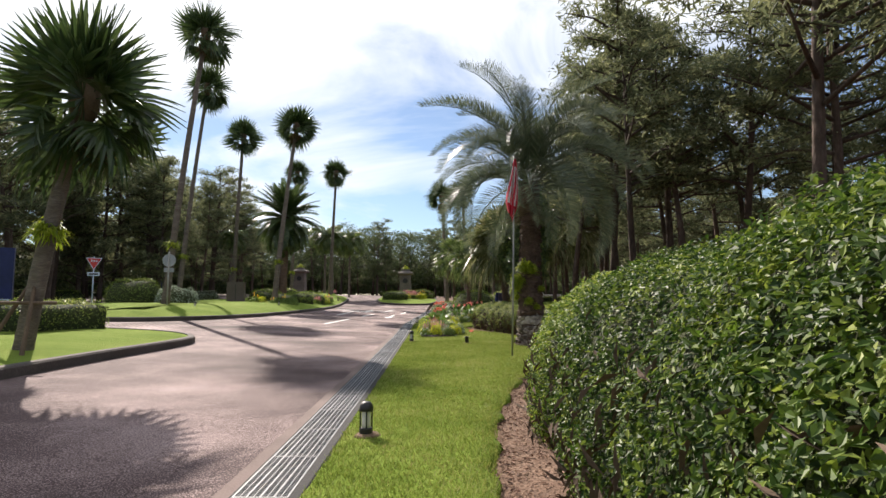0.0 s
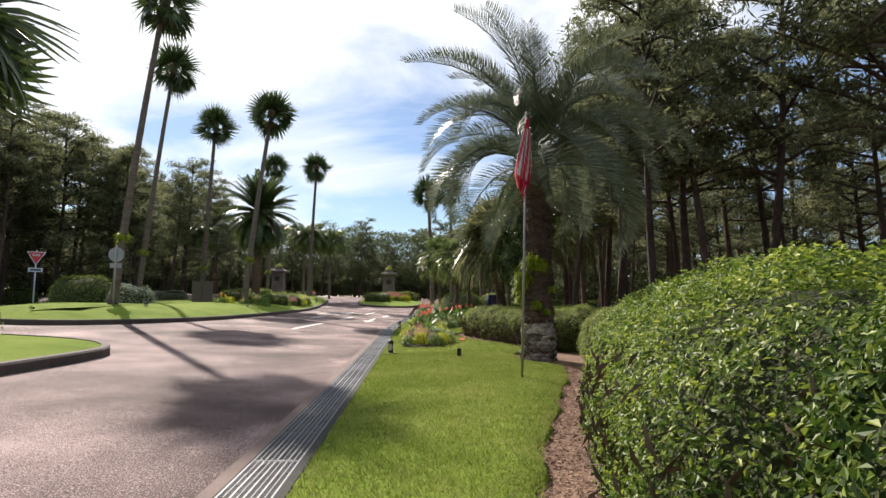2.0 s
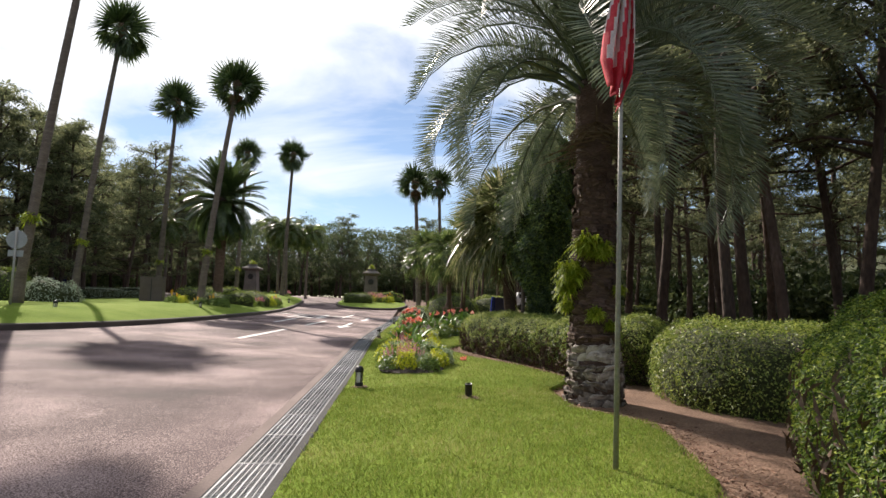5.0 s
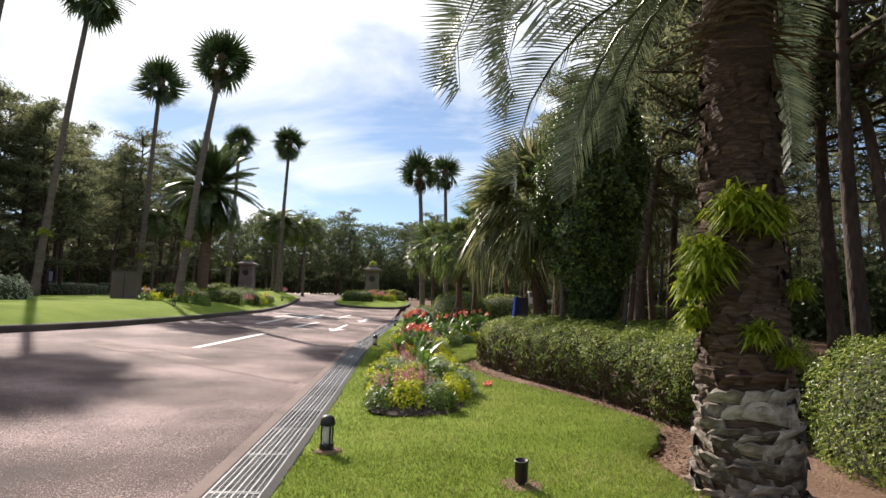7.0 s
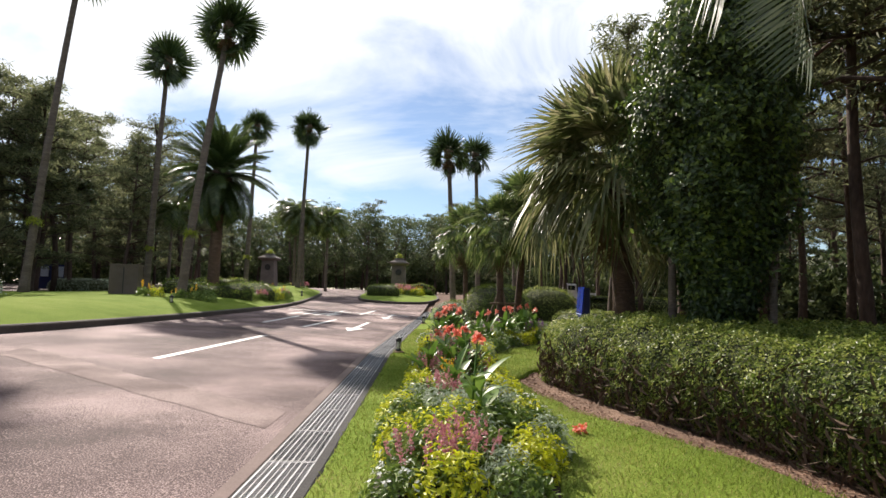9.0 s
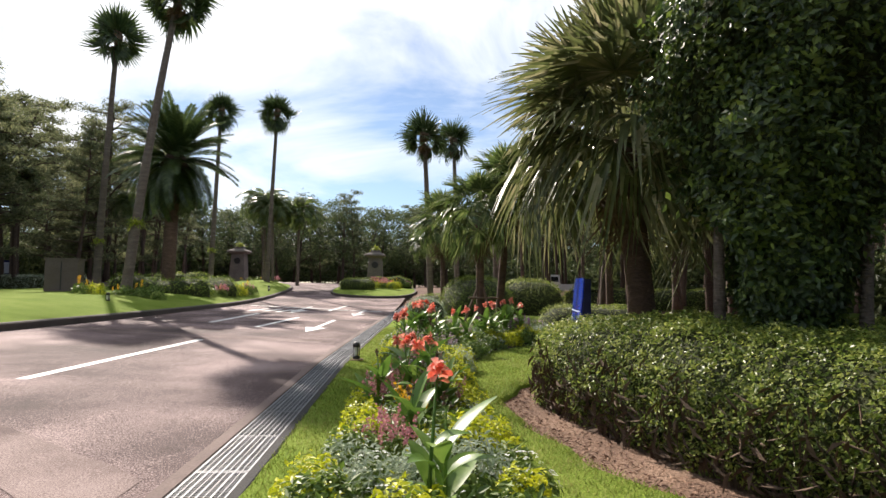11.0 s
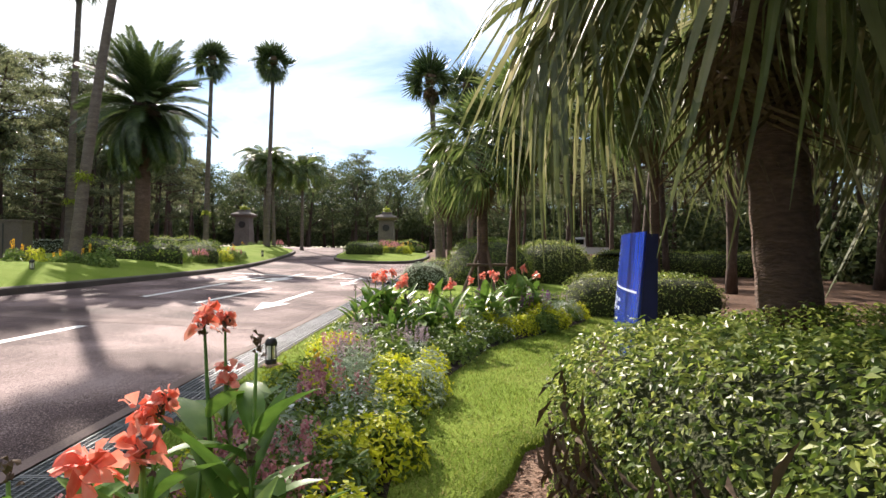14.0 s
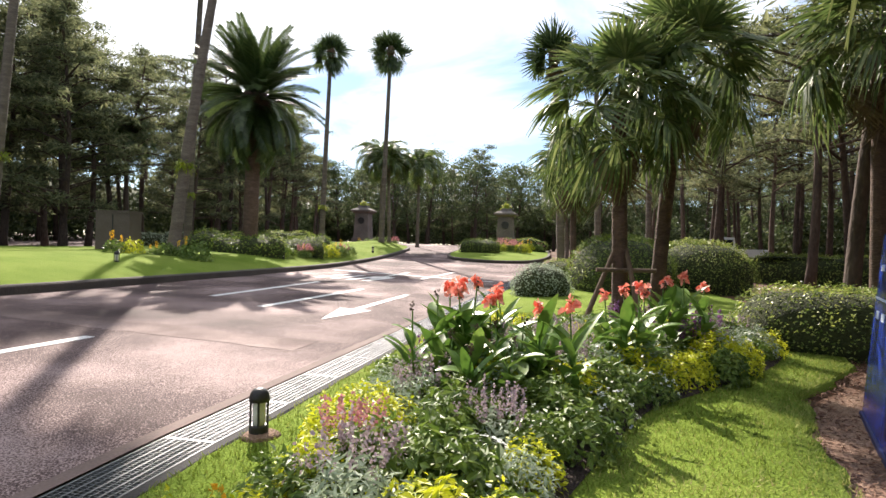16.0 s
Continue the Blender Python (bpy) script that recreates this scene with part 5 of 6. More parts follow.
flag_ob = part("flag", fm, fp, "faded red and white striped flag")
flag_ob.modifiers.new("thick", 'SOLIDIFY').thickness = 0.004

# curved blue sign beside the lawn
sign = thing("blue_sign", "curved glossy blue sign slab with worn white lettering, beside the hedge", "sign", (0, 0, 0))
arc = [(3.30, 30.1), (3.07, 29.4), (2.85, 28.7), (2.66, 28.1), (2.50, 27.5), (2.42, 27.0), (2.38, 26.5)]
cp = np.array(arc)
tt = np.linspace(0, len(arc) - 1, 31)
line = np.stack([np.interp(tt, range(len(arc)), cp[:, k]) for k in (0, 1)], 1)
for _ in range(3):
    line[1:-1] = (line[:-2] + 2 * line[1:-1] + line[2:]) / 4
nrm = np.gradient(line, axis=0)
nrm = np.stack([nrm[:, 1], -nrm[:, 0]], 1)
nrm /= np.linalg.norm(nrm, axis=1)[:, None]


SIGN_LEAN = 0.11


def slab(z0, z1, o0, o1, k0=0, k1=30):
    """A piece of the curved sign between two heights, its foot standing further out than its top."""
    s = Soup()
    for k in range(k0, k1 + 1):
        lo, hi = [nrm[k] * SIGN_LEAN * (1 - z / 1.5) for z in (z0, z1)]
        a, b = line[k] + nrm[k] * o0, line[k] + nrm[k] * o1
        back = 1.0 if o0 > -0.05 else 0.0
        s.v.extend([(*(a + lo * back), z0), (*(a + hi * back), z1), (*(b + hi), z1), (*(b + lo), z0)])
    for k in range(k1 - k0):
        s.f.extend([(k * 4 + i, k * 4 + 4 + i, k * 4 + 4 + (i + 1) % 4, k * 4 + (i + 1) % 4) for i in range(4)])
    s.f.extend([(3, 2, 1, 0), tuple((k1 - k0) * 4 + i for i in range(4))])
    return s


panel = part("panel", slab(0.0, 1.52, -0.02, 0.0).mesh("panel", M_BLUE), sign)
part("back", slab(0.0, 1.50, -0.11, -0.024).mesh("back", M_NAVY), sign, "dark navy body")
part("plinth", slab(-0.05, 0.04, -0.12, 0.02).mesh("plinth", M_NAVY), sign, "dark foot")
part("divider", slab(0.99, 1.008, 0.0, 0.004, 0, 29).mesh("divider", M_MARK), panel, "thin pale line")
seam_line = Soup()
for q in (0, 1):
    for z in (0.05, 1.51):
        e = line[7] + (line[8] - line[7]) * 0.06 * q + nrm[7] * (SIGN_LEAN * (1 - z / 1.5) + 0.004)
        seam_line.v.append((*e, z))
seam_line.f = [(0, 1, 3, 2)]
part("seam", seam_line.mesh("seam", M_BLACK), panel, "dark joint between panels")


def letter(k0, k1, z0, z1):
    part("lettering", slab(z0, z1, 0.0, 0.005, k0, k1).mesh("lettering", M_MARK), panel, "pale lettering bar")


def glyph(k, z, rows):
    """One unreadable character: short strokes within a square."""
    for dk, z0, z1 in rows:
        letter(k + dk, k + dk + 1, z + z0, z + z1)


for k in (1, 3, 5):
    letter(k, k + 1, 1.22, 1.27)
for k in (10, 12, 14):
    glyph(k, 1.20, ((0, 0.0, 0.035), (0, 0.06, 0.085), (0, 0.11, 0.14)))
letter(10, 14, 1.13, 1.15)
for k in (1, 3):
    letter(k, k + 1, 0.84, 0.90)
for k in range(9, 23, 2):
    glyph(k, 0.78, ((0, 0.0, 0.03), (0, 0.085, 0.115)) if k % 4 == 1 else ((0, 0.05, 0.115), (0, 0.0, 0.02)))
letter(9, 16, 0.71, 0.735)

# blue sign and notice boards across the road
b2 = thing("blue_sign", "large dark blue sign slab behind the corner hedge", "sign", (-11.4, 13.9, 0.4), 25)
s = Soup()
s.box(-1.3, -0.07, -0.1, 1.0, 0.07, 2.05)
panel = part("panel", s.mesh("panel", M_NAVY), b2)
s = Soup()
s.box(-0.6, -0.078, 0.75, 0.95, -0.071, 0.80)
part("lettering", s.mesh("lettering", M_MARK), panel, "pale lettering bar")
nb = thing("notice_board", "dark blue notice board with two white papers", "notice board", (-29.2, 58.8, ground_z(-29, 58)), 20)
s = Soup()
s.box(-0.95, -0.05, 0.1, 0.95, 0.05, 1.9)
board = part("board", s.mesh("board", M_NAVY), nb)
for x0 in (-0.75, 0.2):
    s = Soup()
    s.box(x0, -0.065, 1.0, x0 + 0.5, -0.052, 1.75)
    part("paper", s.mesh("paper", M_MARK), board, "white paper notice")
for x0 in (-0.8, 0.8):
    s = Soup()
    s.tube([(x0, 0, -0.1), (x0, 0, 0.12)], [0.04, 0.04], 8)
    part("leg", s.mesh("leg", M_BLACK), nb)

# utility box
ub = thing("utility_box", "brown metal utility cabinet on the island lawn", "utility box", (-15.0, 42.6, ground_z(-15, 42) + 0.42), 12)
s = Soup()
s.box(-0.6, -0.4, 0, 0.6, 0.4, 1.35)
cabinet = part("cabinet", s.mesh("cabinet", M_BOX), ub)
s = Soup()
s.box(-0.64, -0.44, 1.35, 0.64, 0.44, 1.42)
part("lid", s.mesh("lid", M_BOX), ub)
s = Soup()
s.box(-0.02, -0.412, 0.08, 0.02, -0.401, 1.28)
part("door_seam", s.mesh("door_seam", M_BLACK), cabinet)


# road signs
ys = thing("stop_sign", "red inverted triangle road sign on a thin white post", "road sign", (-19.4, 32.5, ground_z(-19, 32) + 0.15), 30)
s = Soup()
s.tube([(0, 0, -0.2), (0, 0, 2.85)], [0.035, 0.035], 10)
part("post", s.mesh("post", M_MARK, smooth=True), ys)
for r, y, m, nm in ((0.46, -0.045, M_MARK, "border"), (0.385, -0.052, M_SIGNRED, "face")):
    s = Soup()
    tri = [(r * math.cos(w), y, 2.55 + r * math.sin(w)) for w in (math.radians(270), math.radians(30), math.radians(150))]
    s.add(tri + [(p[0], y + 0.006, p[2]) for p in tri], [(0, 1, 2), (5, 4, 3), (0, 3, 4, 1), (1, 4, 5, 2), (2, 5, 3, 0)])
    face = part(nm, s.mesh(nm, m), ys, "red sign face" if nm == "face" else "white border")
for x0 in (-0.15, -0.035, 0.08):
    s = Soup()
    s.box(x0, -0.058, 2.55, x0 + 0.075, -0.053, 2.66)
    part("lettering", s.mesh("lettering", M_MARK), face, "white lettering bar")
s = Soup()
s.box(-0.30, -0.05, 1.78, 0.30, -0.04, 1.98)
plate = part("sub_plate", s.mesh("sub_plate", M_MARK), ys, "small white plate")
s = Soup()
s.box(-0.22, -0.056, 1.84, 0.22, -0.051, 1.92)
part("plate_lettering", s.mesh("plate_lettering", M_BLACK), plate, "dark lettering bar")
rs = thing("round_sign", "round road sign seen from its grey back on a thin post", "road sign", (-12.9, 27.5, ground_z(-13, 27) + 0.2), 10)
s = Soup()
s.tube([(0, 0, -0.2), (0, 0, 2.75)], [0.035, 0.035], 10)
part("post", s.mesh("post", M_POLE, smooth=True), rs)
s = Soup()
s.tube([(0, 0.045, 2.35), (0, 0.055, 2.35)], [0.30, 0.30], 28)
part("disc", s.mesh("disc", M_SIGNBACK), rs)
s = Soup()
s.box(-0.22, 0.045, 1.80, 0.22, 0.055, 2.0)
part("sub_plate", s.mesh("sub_plate", M_SIGNBACK), rs)


# gate pillars
def gate_pillar(x, y):
    g = thing("gate_pillar", "tapered stone gate pillar with a round emblem and planted cap", "gate pillar", (x, y, ground_z(x, y)), group="gate pillars", scale=1.25)
    s = Soup()
    for k, (w, z) in enumerate(((0.72, -0.1), (0.72, 0.35), (0.62, 0.36), (0.52, 2.35))):
        s.v.extend([(-w, -w, z), (w, -w, z), (w, w, z), (-w, w, z)])
        if k:
            s.f.extend([((k - 1) * 4 + i, (k - 1) * 4 + (i + 1) % 4, k * 4 + (i + 1) % 4, k * 4 + i) for i in range(4)])
    shaft = part("shaft", s.mesh("shaft", M_STONE), g)
    s = Soup()
    for k, (w, z) in enumerate(((0.60, 2.35), (0.82, 2.48), (0.82, 2.58), (0.40, 2.78), (0.36, 2.95))):
        s.v.extend([(-w, -w, z), (w, -w, z), (w, w, z), (-w, w, z)])
        if k:
            s.f.extend([((k - 1) * 4 + i, (k - 1) * 4 + (i + 1) % 4, k * 4 + (i + 1) % 4, k * 4 + i) for i in range(4)])
    s.f.append((16, 17, 18, 19))
    cap = part("cap", s.mesh("cap", M_STONE), g)
    s = Soup()
    s.tube([(0, -0.57, 1.75), (0, -0.63, 1.75)], [0.27, 0.25], 20)
    part("emblem", s.mesh("emblem", M_BLACK), shaft, "dark round emblem")
    part("cap_plant", FERN[0], cap, "green plant growing on the cap", Matrix.Translation((0, 0, 2.98)) @ Matrix.Scale(1.3, 4))


gate_pillar(-19.6, 80.5)
gate_pillar(-4.95, 77.5)

# small white truck parked between the pines
van = thing("parked_truck", "small white pickup truck parked beyond the hedge", "truck", (11.5, 66, ground_z(11, 66)), 90)
s = Soup()
s.box(-0.7, -1.6, 0.45, 0.7, 0.3, 0.95)
s.box(-0.7, 0.32, 0.45, 0.7, 1.5, 1.05)
part("body", s.mesh("body", M_VAN), van)
s = Soup()
s.add([(-0.68, 0.35, 1.05), (0.68, 0.35, 1.05), (0.68, 1.45, 1.05), (-0.68, 1.45, 1.05), (-0.6, 0.4, 1.7), (0.6, 0.4, 1.7), (0.6, 1.15, 1.7), (-0.6, 1.15, 1.7)], [(0, 1, 5, 4), (1, 2, 6, 5), (2, 3, 7, 6), (3, 0, 4, 7), (4, 5, 6, 7)])
cab = part("cab", s.mesh("cab", M_VAN), van)
s = Soup()
s.box(-0.69, 0.5, 1.15, 0.69, 1.1, 1.55)
part("window", s.mesh("window", M_GLASS), cab, "dark cab window")
for wx in (-0.62, 0.62):
    for wy in (-1.0, 1.0):
        s = Soup()
        s.tube([(wx - 0.08, wy, 0.28), (wx + 0.08, wy, 0.28)], [0.28, 0.28], 16)
        part("wheel", s.mesh("wheel", M_BLACK), van)

# wooden stakes of the young palm and of the corner palm
for x, y, z0, hh in ((1.5, 33.3, 0.0, 1.35), (-7.0, 10.1, 0.25, 1.2)):
    st = thing("tree_stake", "wooden prop frame tied to a palm trunk", "tree stake", (x, y, z0), 15)
    for dx, dy in ((-0.75, -0.2), (0.1, -0.75)):
        s = Soup()
        s.tube([(dx, dy, -0.1), (dx * 0.15, dy * 0.15, hh)], [0.04, 0.035], 8)
        part("prop", s.mesh("prop", M_WOOD), st)
    s = Soup()
    s.tube([(-0.45, -0.26, hh * 0.78), (0.4, -0.22, hh * 0.78)], [0.03, 0.03], 8)
    part("crossbar", s.mesh("crossbar", M_WOOD), st)

# ---- flower bed ----
BED = smooth_loop([(-0.70, 18.9), (-0.1, 18.5), (0.42, 18.9), (0.60, 20.5), (0.52, 22.4), (0.44, 24.2), (0.46, 25.6), (0.64, 27.0), (0.98, 28.2), (1.4, 29.4), (1.95, 30.2), (2.75, 31.3), (3.4, 32.7), (3.0, 33.5), (1.6, 33.4), (0.0, 33.2), (-0.70, 32.6), (-0.68, 29.5), (-0.66, 26), (-0.66, 22)], 120)
thing("flower_bed_soil", "dark moist soil of the flower bed", "soil", kind="structure", mesh=sheet(BED, 0.075, 3, 0.08, 0.04).mesh("flower_bed_soil", M_BEDSOIL, smooth=True))


def bush_mesh(name, n, r, h, leaf, mat, seed, aspect=0.45, shell=0.75):
    g = np.random.default_rng(seed)
    d = g.normal(0, 1, (n, 3))
    d /= np.linalg.norm(d, axis=1)[:, None]
    d[:, 2] = np.abs(d[:, 2])
    rr = g.uniform(shell, 1.0, (n, 1)) ** 0.6
    lump = 1 + 0.22 * np.sin(d[:, :1] * 7 + seed) * np.cos(d[:, 1:2] * 6)
    p = d * rr * lump * [r, r, h]
    v, f = leaf_cloud(p, d + [0, 0, 0.5], leaf, 0.6, aspect, 0.2, g)
    return mesh_of(name, v, f, mat)


def spikes_mesh(name, n, r, z0, z1, mat, seed, petal=0.022, thick=0.016):
    """Upright flower spikes: florets round many short stems."""
    g = np.random.default_rng(seed)
    ps, ns = [], []
    for i in range(n):
        w, q = g.uniform(0, 6.28), math.sqrt(g.uniform(0, 1)) * r
        hh = g.uniform(0.75, 1.1) * (z1 - z0) * (1 - 0.35 * (q / r) ** 2)
        lean = g.normal(0, 0.12, 2) + np.array([math.cos(w), math.sin(w)]) * q * 0.35
        k = 26
        a, t = g.uniform(0, 6.28, k), g.uniform(0.35, 1, k)
        ps.append(np.stack([q * math.cos(w) + lean[0] * t * hh + thick * np.cos(a) * (1.2 - t * 0.8), q * math.sin(w) + lean[1] * t * hh + thick * np.sin(a) * (1.2 - t * 0.8), z0 + hh * t], 1))
        ns.append(np.stack([np.cos(a), np.sin(a), 0.3 + 0 * a], 1))
    v, f = leaf_cloud(np.concatenate(ps), np.concatenate(ns), petal, 0.4, 0.8, 0.2, g)
    return mesh_of(name, v, f, mat)


def dots_mesh(name, n, r, h, size, mat, seed):
    g = np.random.default_rng(seed)
    d = g.normal(0, 1, (n, 3))
    d /= np.linalg.norm(d, axis=1)[:, None]
    d[:, 2] = np.abs(d[:, 2]) + 0.15
    p = np.repeat(d * [r, r, h] * 1.02, 5, 0) + g.normal(0, 0.006, (n * 5, 3))
    v, f = leaf_cloud(p, np.repeat(d, 5, 0) + [0, 0, 0.6], size, 0.35, 0.85, 0.1, g)
    return mesh_of(name, v, f, mat)


KINDS = {}
for k in range(2):
    KINDS["lime", k] = ("lime_shrub", "low shrub with bright yellow-green leaves", [("foliage", bush_mesh("leaves", 620, 0.25, 0.34, 0.055, M_LIME, 200 + k)), ("inner_foliage", bush_mesh("inner_foliage", 200, 0.2, 0.24, 0.05, M_HERB, 300 + k))])
    KINDS["silver", k] = ("silver_plant", "silvery grey-leaved bedding plant", [("foliage", bush_mesh("leaves", 640, 0.24, 0.36, 0.055, M_SILVER, 210 + k, 0.3)), ("inner_foliage", bush_mesh("inner_foliage", 160, 0.2, 0.22, 0.05, M_HERB, 310 + k))])
    KINDS["pink", k] = ("pink_celosia", "bedding plant with feathery pink flower spikes", [("foliage", bush_mesh("leaves", 420, 0.22, 0.26, 0.06, M_HERB, 220 + k)), ("flower_spray", spikes_mesh("flower_spray", 26, 0.24, 0.16, 0.46, M_PINKF, 221 + k))])
    KINDS["purple", k] = ("purple_salvia", "bedding plant with purple flower spikes", [("foliage", bush_mesh("leaves", 420, 0.22, 0.30, 0.06, M_HERB, 230 + k)), ("flower_spray", spikes_mesh("flower_spray", 24, 0.24, 0.20, 0.56, M_PURPLE, 231 + k))])
    KINDS["lilac", k] = ("lilac_salvia", "bedding plant with pale faded lilac flower spikes", [("foliage", bush_mesh("leaves", 420, 0.22, 0.30, 0.06, M_SILVER, 240 + k, 0.35)), ("flower_spray", spikes_mesh("flower_spray", 30, 0.26, 0.18, 0.52, M_LILAC, 241 + k))])
    KINDS["white", k] = ("white_vinca", "low bedding plant with small white flowers", [("foliage", bush_mesh("leaves", 460, 0.22, 0.24, 0.065, M_HERB, 250 + k)), ("flower_spray", dots_mesh("flower_spray", 30, 0.23, 0.26, 0.026, M_WHITEF, 251 + k))])
    KINDS["yellow", k] = ("yellow_celosia", "bedding plant with upright yellow plumes", [("foliage", bush_mesh("leaves", 440, 0.22, 0.28, 0.07, M_HERB, 260 + k)), ("flower_spray", spikes_mesh("flower_spray", 3, 0.12, 0.22, 0.46, M_YELLOWF, 261 + k, 0.026, 0.022))])
    KINDS["herb", k] = ("leafy_plant", "leafy green bedding plant", [("foliage", bush_mesh("leaves", 620, 0.25, 0.34, 0.075, M_HERB, 270 + k))])
made = {}


def bed_plant(key, x, y, sc):
    m = pose(x, y, 0.09, 0, 0, rng.uniform(0, 360)) @ Matrix.Scale(sc, 4)
    if key in made:
        copy_thing(made[key], pose(x, y, 0.09, 0, 0, rng.uniform(0, 360))).scale = (sc, sc, sc)
        return
    nm, lb, parts = KINDS[key]
    th = thing(nm, lb, "plant", group="plants in the flower bed")
    th.matrix_basis = m
    for pn, me in parts:
        tagged(part(pn, me, th), kind="stuff")
    made[key] = th


def pick_kind(x, y, edge):
    """Drifts of one kind along the bed, lime at the rim."""
    k = noise.noise(Vector((x * 1.3 + 7, y * 0.9, 2))) + rng.normal(0, 0.25)
    if edge >= 0.30 and y < 26.2:
        mixed = ["silver", "white", "lime", "herb", "silver", "lime", "pink", "herb", "lime", "white"]
        return "yellow" if rng.random() < 0.05 else mixed[int((k + 1) * 5 + rng.integers(6)) % 10]
    q = noise.noise(Vector((x * 0.9 + 3, y * 0.7, 0))) + rng.normal(0, 0.22)
    if edge < 0.30:
        return ["lime", "lime", "white", "herb", "lime", "silver", "herb"][rng.integers(7)]
    return "lime" if rng.random() < 0.16 else "herb" if rng.random() < 0.2 else "silver" if q < -0.22 else "lilac" if q < -0.10 else "herb" if q < 0.02 else "pink" if q < 0.06 else "purple" if q < 0.10 else "white" if q < 0.18 else "herb" if q < 0.28 else "silver" if q < 0.38 else "herb" if q < 0.44 else "lime"


taken = []
for x, y in ((-0.28, 22.7), (-0.12, 22.55), (-0.30, 26.3)):
    taken.append((x, y))
    bed_plant(("yellow", 0), x, y, 1.0)
tries = 0
while len(taken) < 330 and tries < 14000:
    tries += 1
    x, y = rng.uniform(-0.8, 3.2), rng.uniform(18.7, 33.4)
    if not inside(BED, x, y):
        continue
    edge = float(np.min(np.hypot(BED[:, 0] - x, BED[:, 1] - y)))
    if edge < 0.13 or (taken and min((x - a) ** 2 + (y - b) ** 2 for a, b in taken) < 0.245 ** 2):
        continue
    taken.append((x, y))
    bed_plant((pick_kind(x, y, edge), int(rng.integers(2))), x, y, rng.uniform(0.8, 1.12) * (0.85 if edge < 0.25 else 1.0))


# cannas
def canna_leaf_mesh(name, ln, wd, bend):
    s, n = Soup(), 7
    for i in range(n + 1):
        q = i / n
        w = wd * math.sin(math.pi * min(q * 0.93 + 0.05, 1)) ** 0.8
        c = Vector((ln * math.sin(bend * q) / bend, 0, ln * (1 - math.cos(bend * q)) / bend * -1 + ln * 0.0))
        s.v.extend([tuple(c + Vector((0, -w, 0.35 * w))), tuple(c), tuple(c + Vector((0, w, 0.35 * w)))])
    for i in range(n):
        s.f.extend([(i * 3, i * 3 + 1, i * 3 + 4, i * 3 + 3), (i * 3 + 1, i * 3 + 2, i * 3 + 5, i * 3 + 4)])
    return s.mesh(name, M_CANNA, smooth=True)


CANNA_LEAF = [canna_leaf_mesh("canna_leaf", 0.42, 0.075, 0.7), canna_leaf_mesh("canna_leaf", 0.34, 0.065, 1.1), canna_leaf_mesh("canna_leaf", 0.46, 0.06, 0.35)]


def canna_flower_mesh(seed, petals=34, big=0.06):
    g = np.random.default_rng(seed)
    s = Soup()
    for i in range(petals):
        t = g.uniform(0, 1)
        w, el = g.uniform(0, 6.28), g.uniform(-0.2, 1.3)
        o = Vector((g.normal(0, 0.012), g.normal(0, 0.012), 0.11 * t))
        d = Vector((math.cos(w) * math.cos(el), math.sin(w) * math.cos(el), math.sin(el)))
        sd = d.cross(Vector((g.normal(), g.normal(), g.normal()))).normalized()
        e = big * g.uniform(0.7, 1.4)
        b, c = o + d * e * 0.6, o + d * e - Vector((0, 0, e * 0.25))
        s.add([o, b + sd * e * 0.36 + Vector((0, 0, 0.008)), c + sd * e * 0.2, c - sd * e * 0.22, b - sd * e * 0.36], [(0, 1, 4), (1, 2, 3, 4)])
    return s.mesh("canna_flower", M_CORAL)


CANNA_FLOWER = [canna_flower_mesh(400 + k) for k in range(3)]
CANNA_BUD = canna_flower_mesh(410, 14, 0.035)
CANNA_BUD.materials[0] = M_TWIG


def canna(x, y, high, leaves, seed, bloom=True, leaf_size=1.0):
    g = np.random.default_rng(seed)
    th = thing("canna_plant", "canna lily with broad leaves and coral-red flowers" if bloom else "canna lily with broad leaves and spent dark buds", "flower", (x, y, 0.08), g.uniform(0, 360), group="canna lilies in the flower bed")
    s = Soup()
    top = Vector((g.normal(0, 0.05), g.normal(0, 0.05), high))
    s.tube([(0, 0, -0.05), tuple(top * 0.5 + Vector((0.01, 0, 0))), tuple(top)], [0.012, 0.010, 0.006], 6)
    part("stem", s.mesh("stem", M_CANNA, smooth=True), th)
    for i in range(leaves):
        q = 0.12 + 0.6 * i / leaves
        part("canna_leaf", CANNA_LEAF[g.integers(3)], th, at=Matrix.Translation(top * q) @ pose(0, 0, 0, 0, 0, i * 140 + g.normal(0, 20)) @ pose(0, 0, 0, g.normal(0, 10), -g.uniform(35, 72), 0) @ Matrix.Scale(leaf_size * g.uniform(0.8, 1.2), 4))
    part("canna_flower", CANNA_FLOWER[seed % 3] if bloom else CANNA_BUD, th, "coral-red flower head" if bloom else "dark spent flower head", Matrix.Translation(top - Vector((0, 0, 0.03))) @ Matrix.Scale(g.uniform(0.75, 1.05) * (0.5 + 0.5 * leaf_size), 4))
    if bloom and seed % 2:
        part("canna_flower", CANNA_BUD, th, "dark spent flower head", Matrix.Translation(top * 0.92) @ Matrix.Scale(0.9, 4))


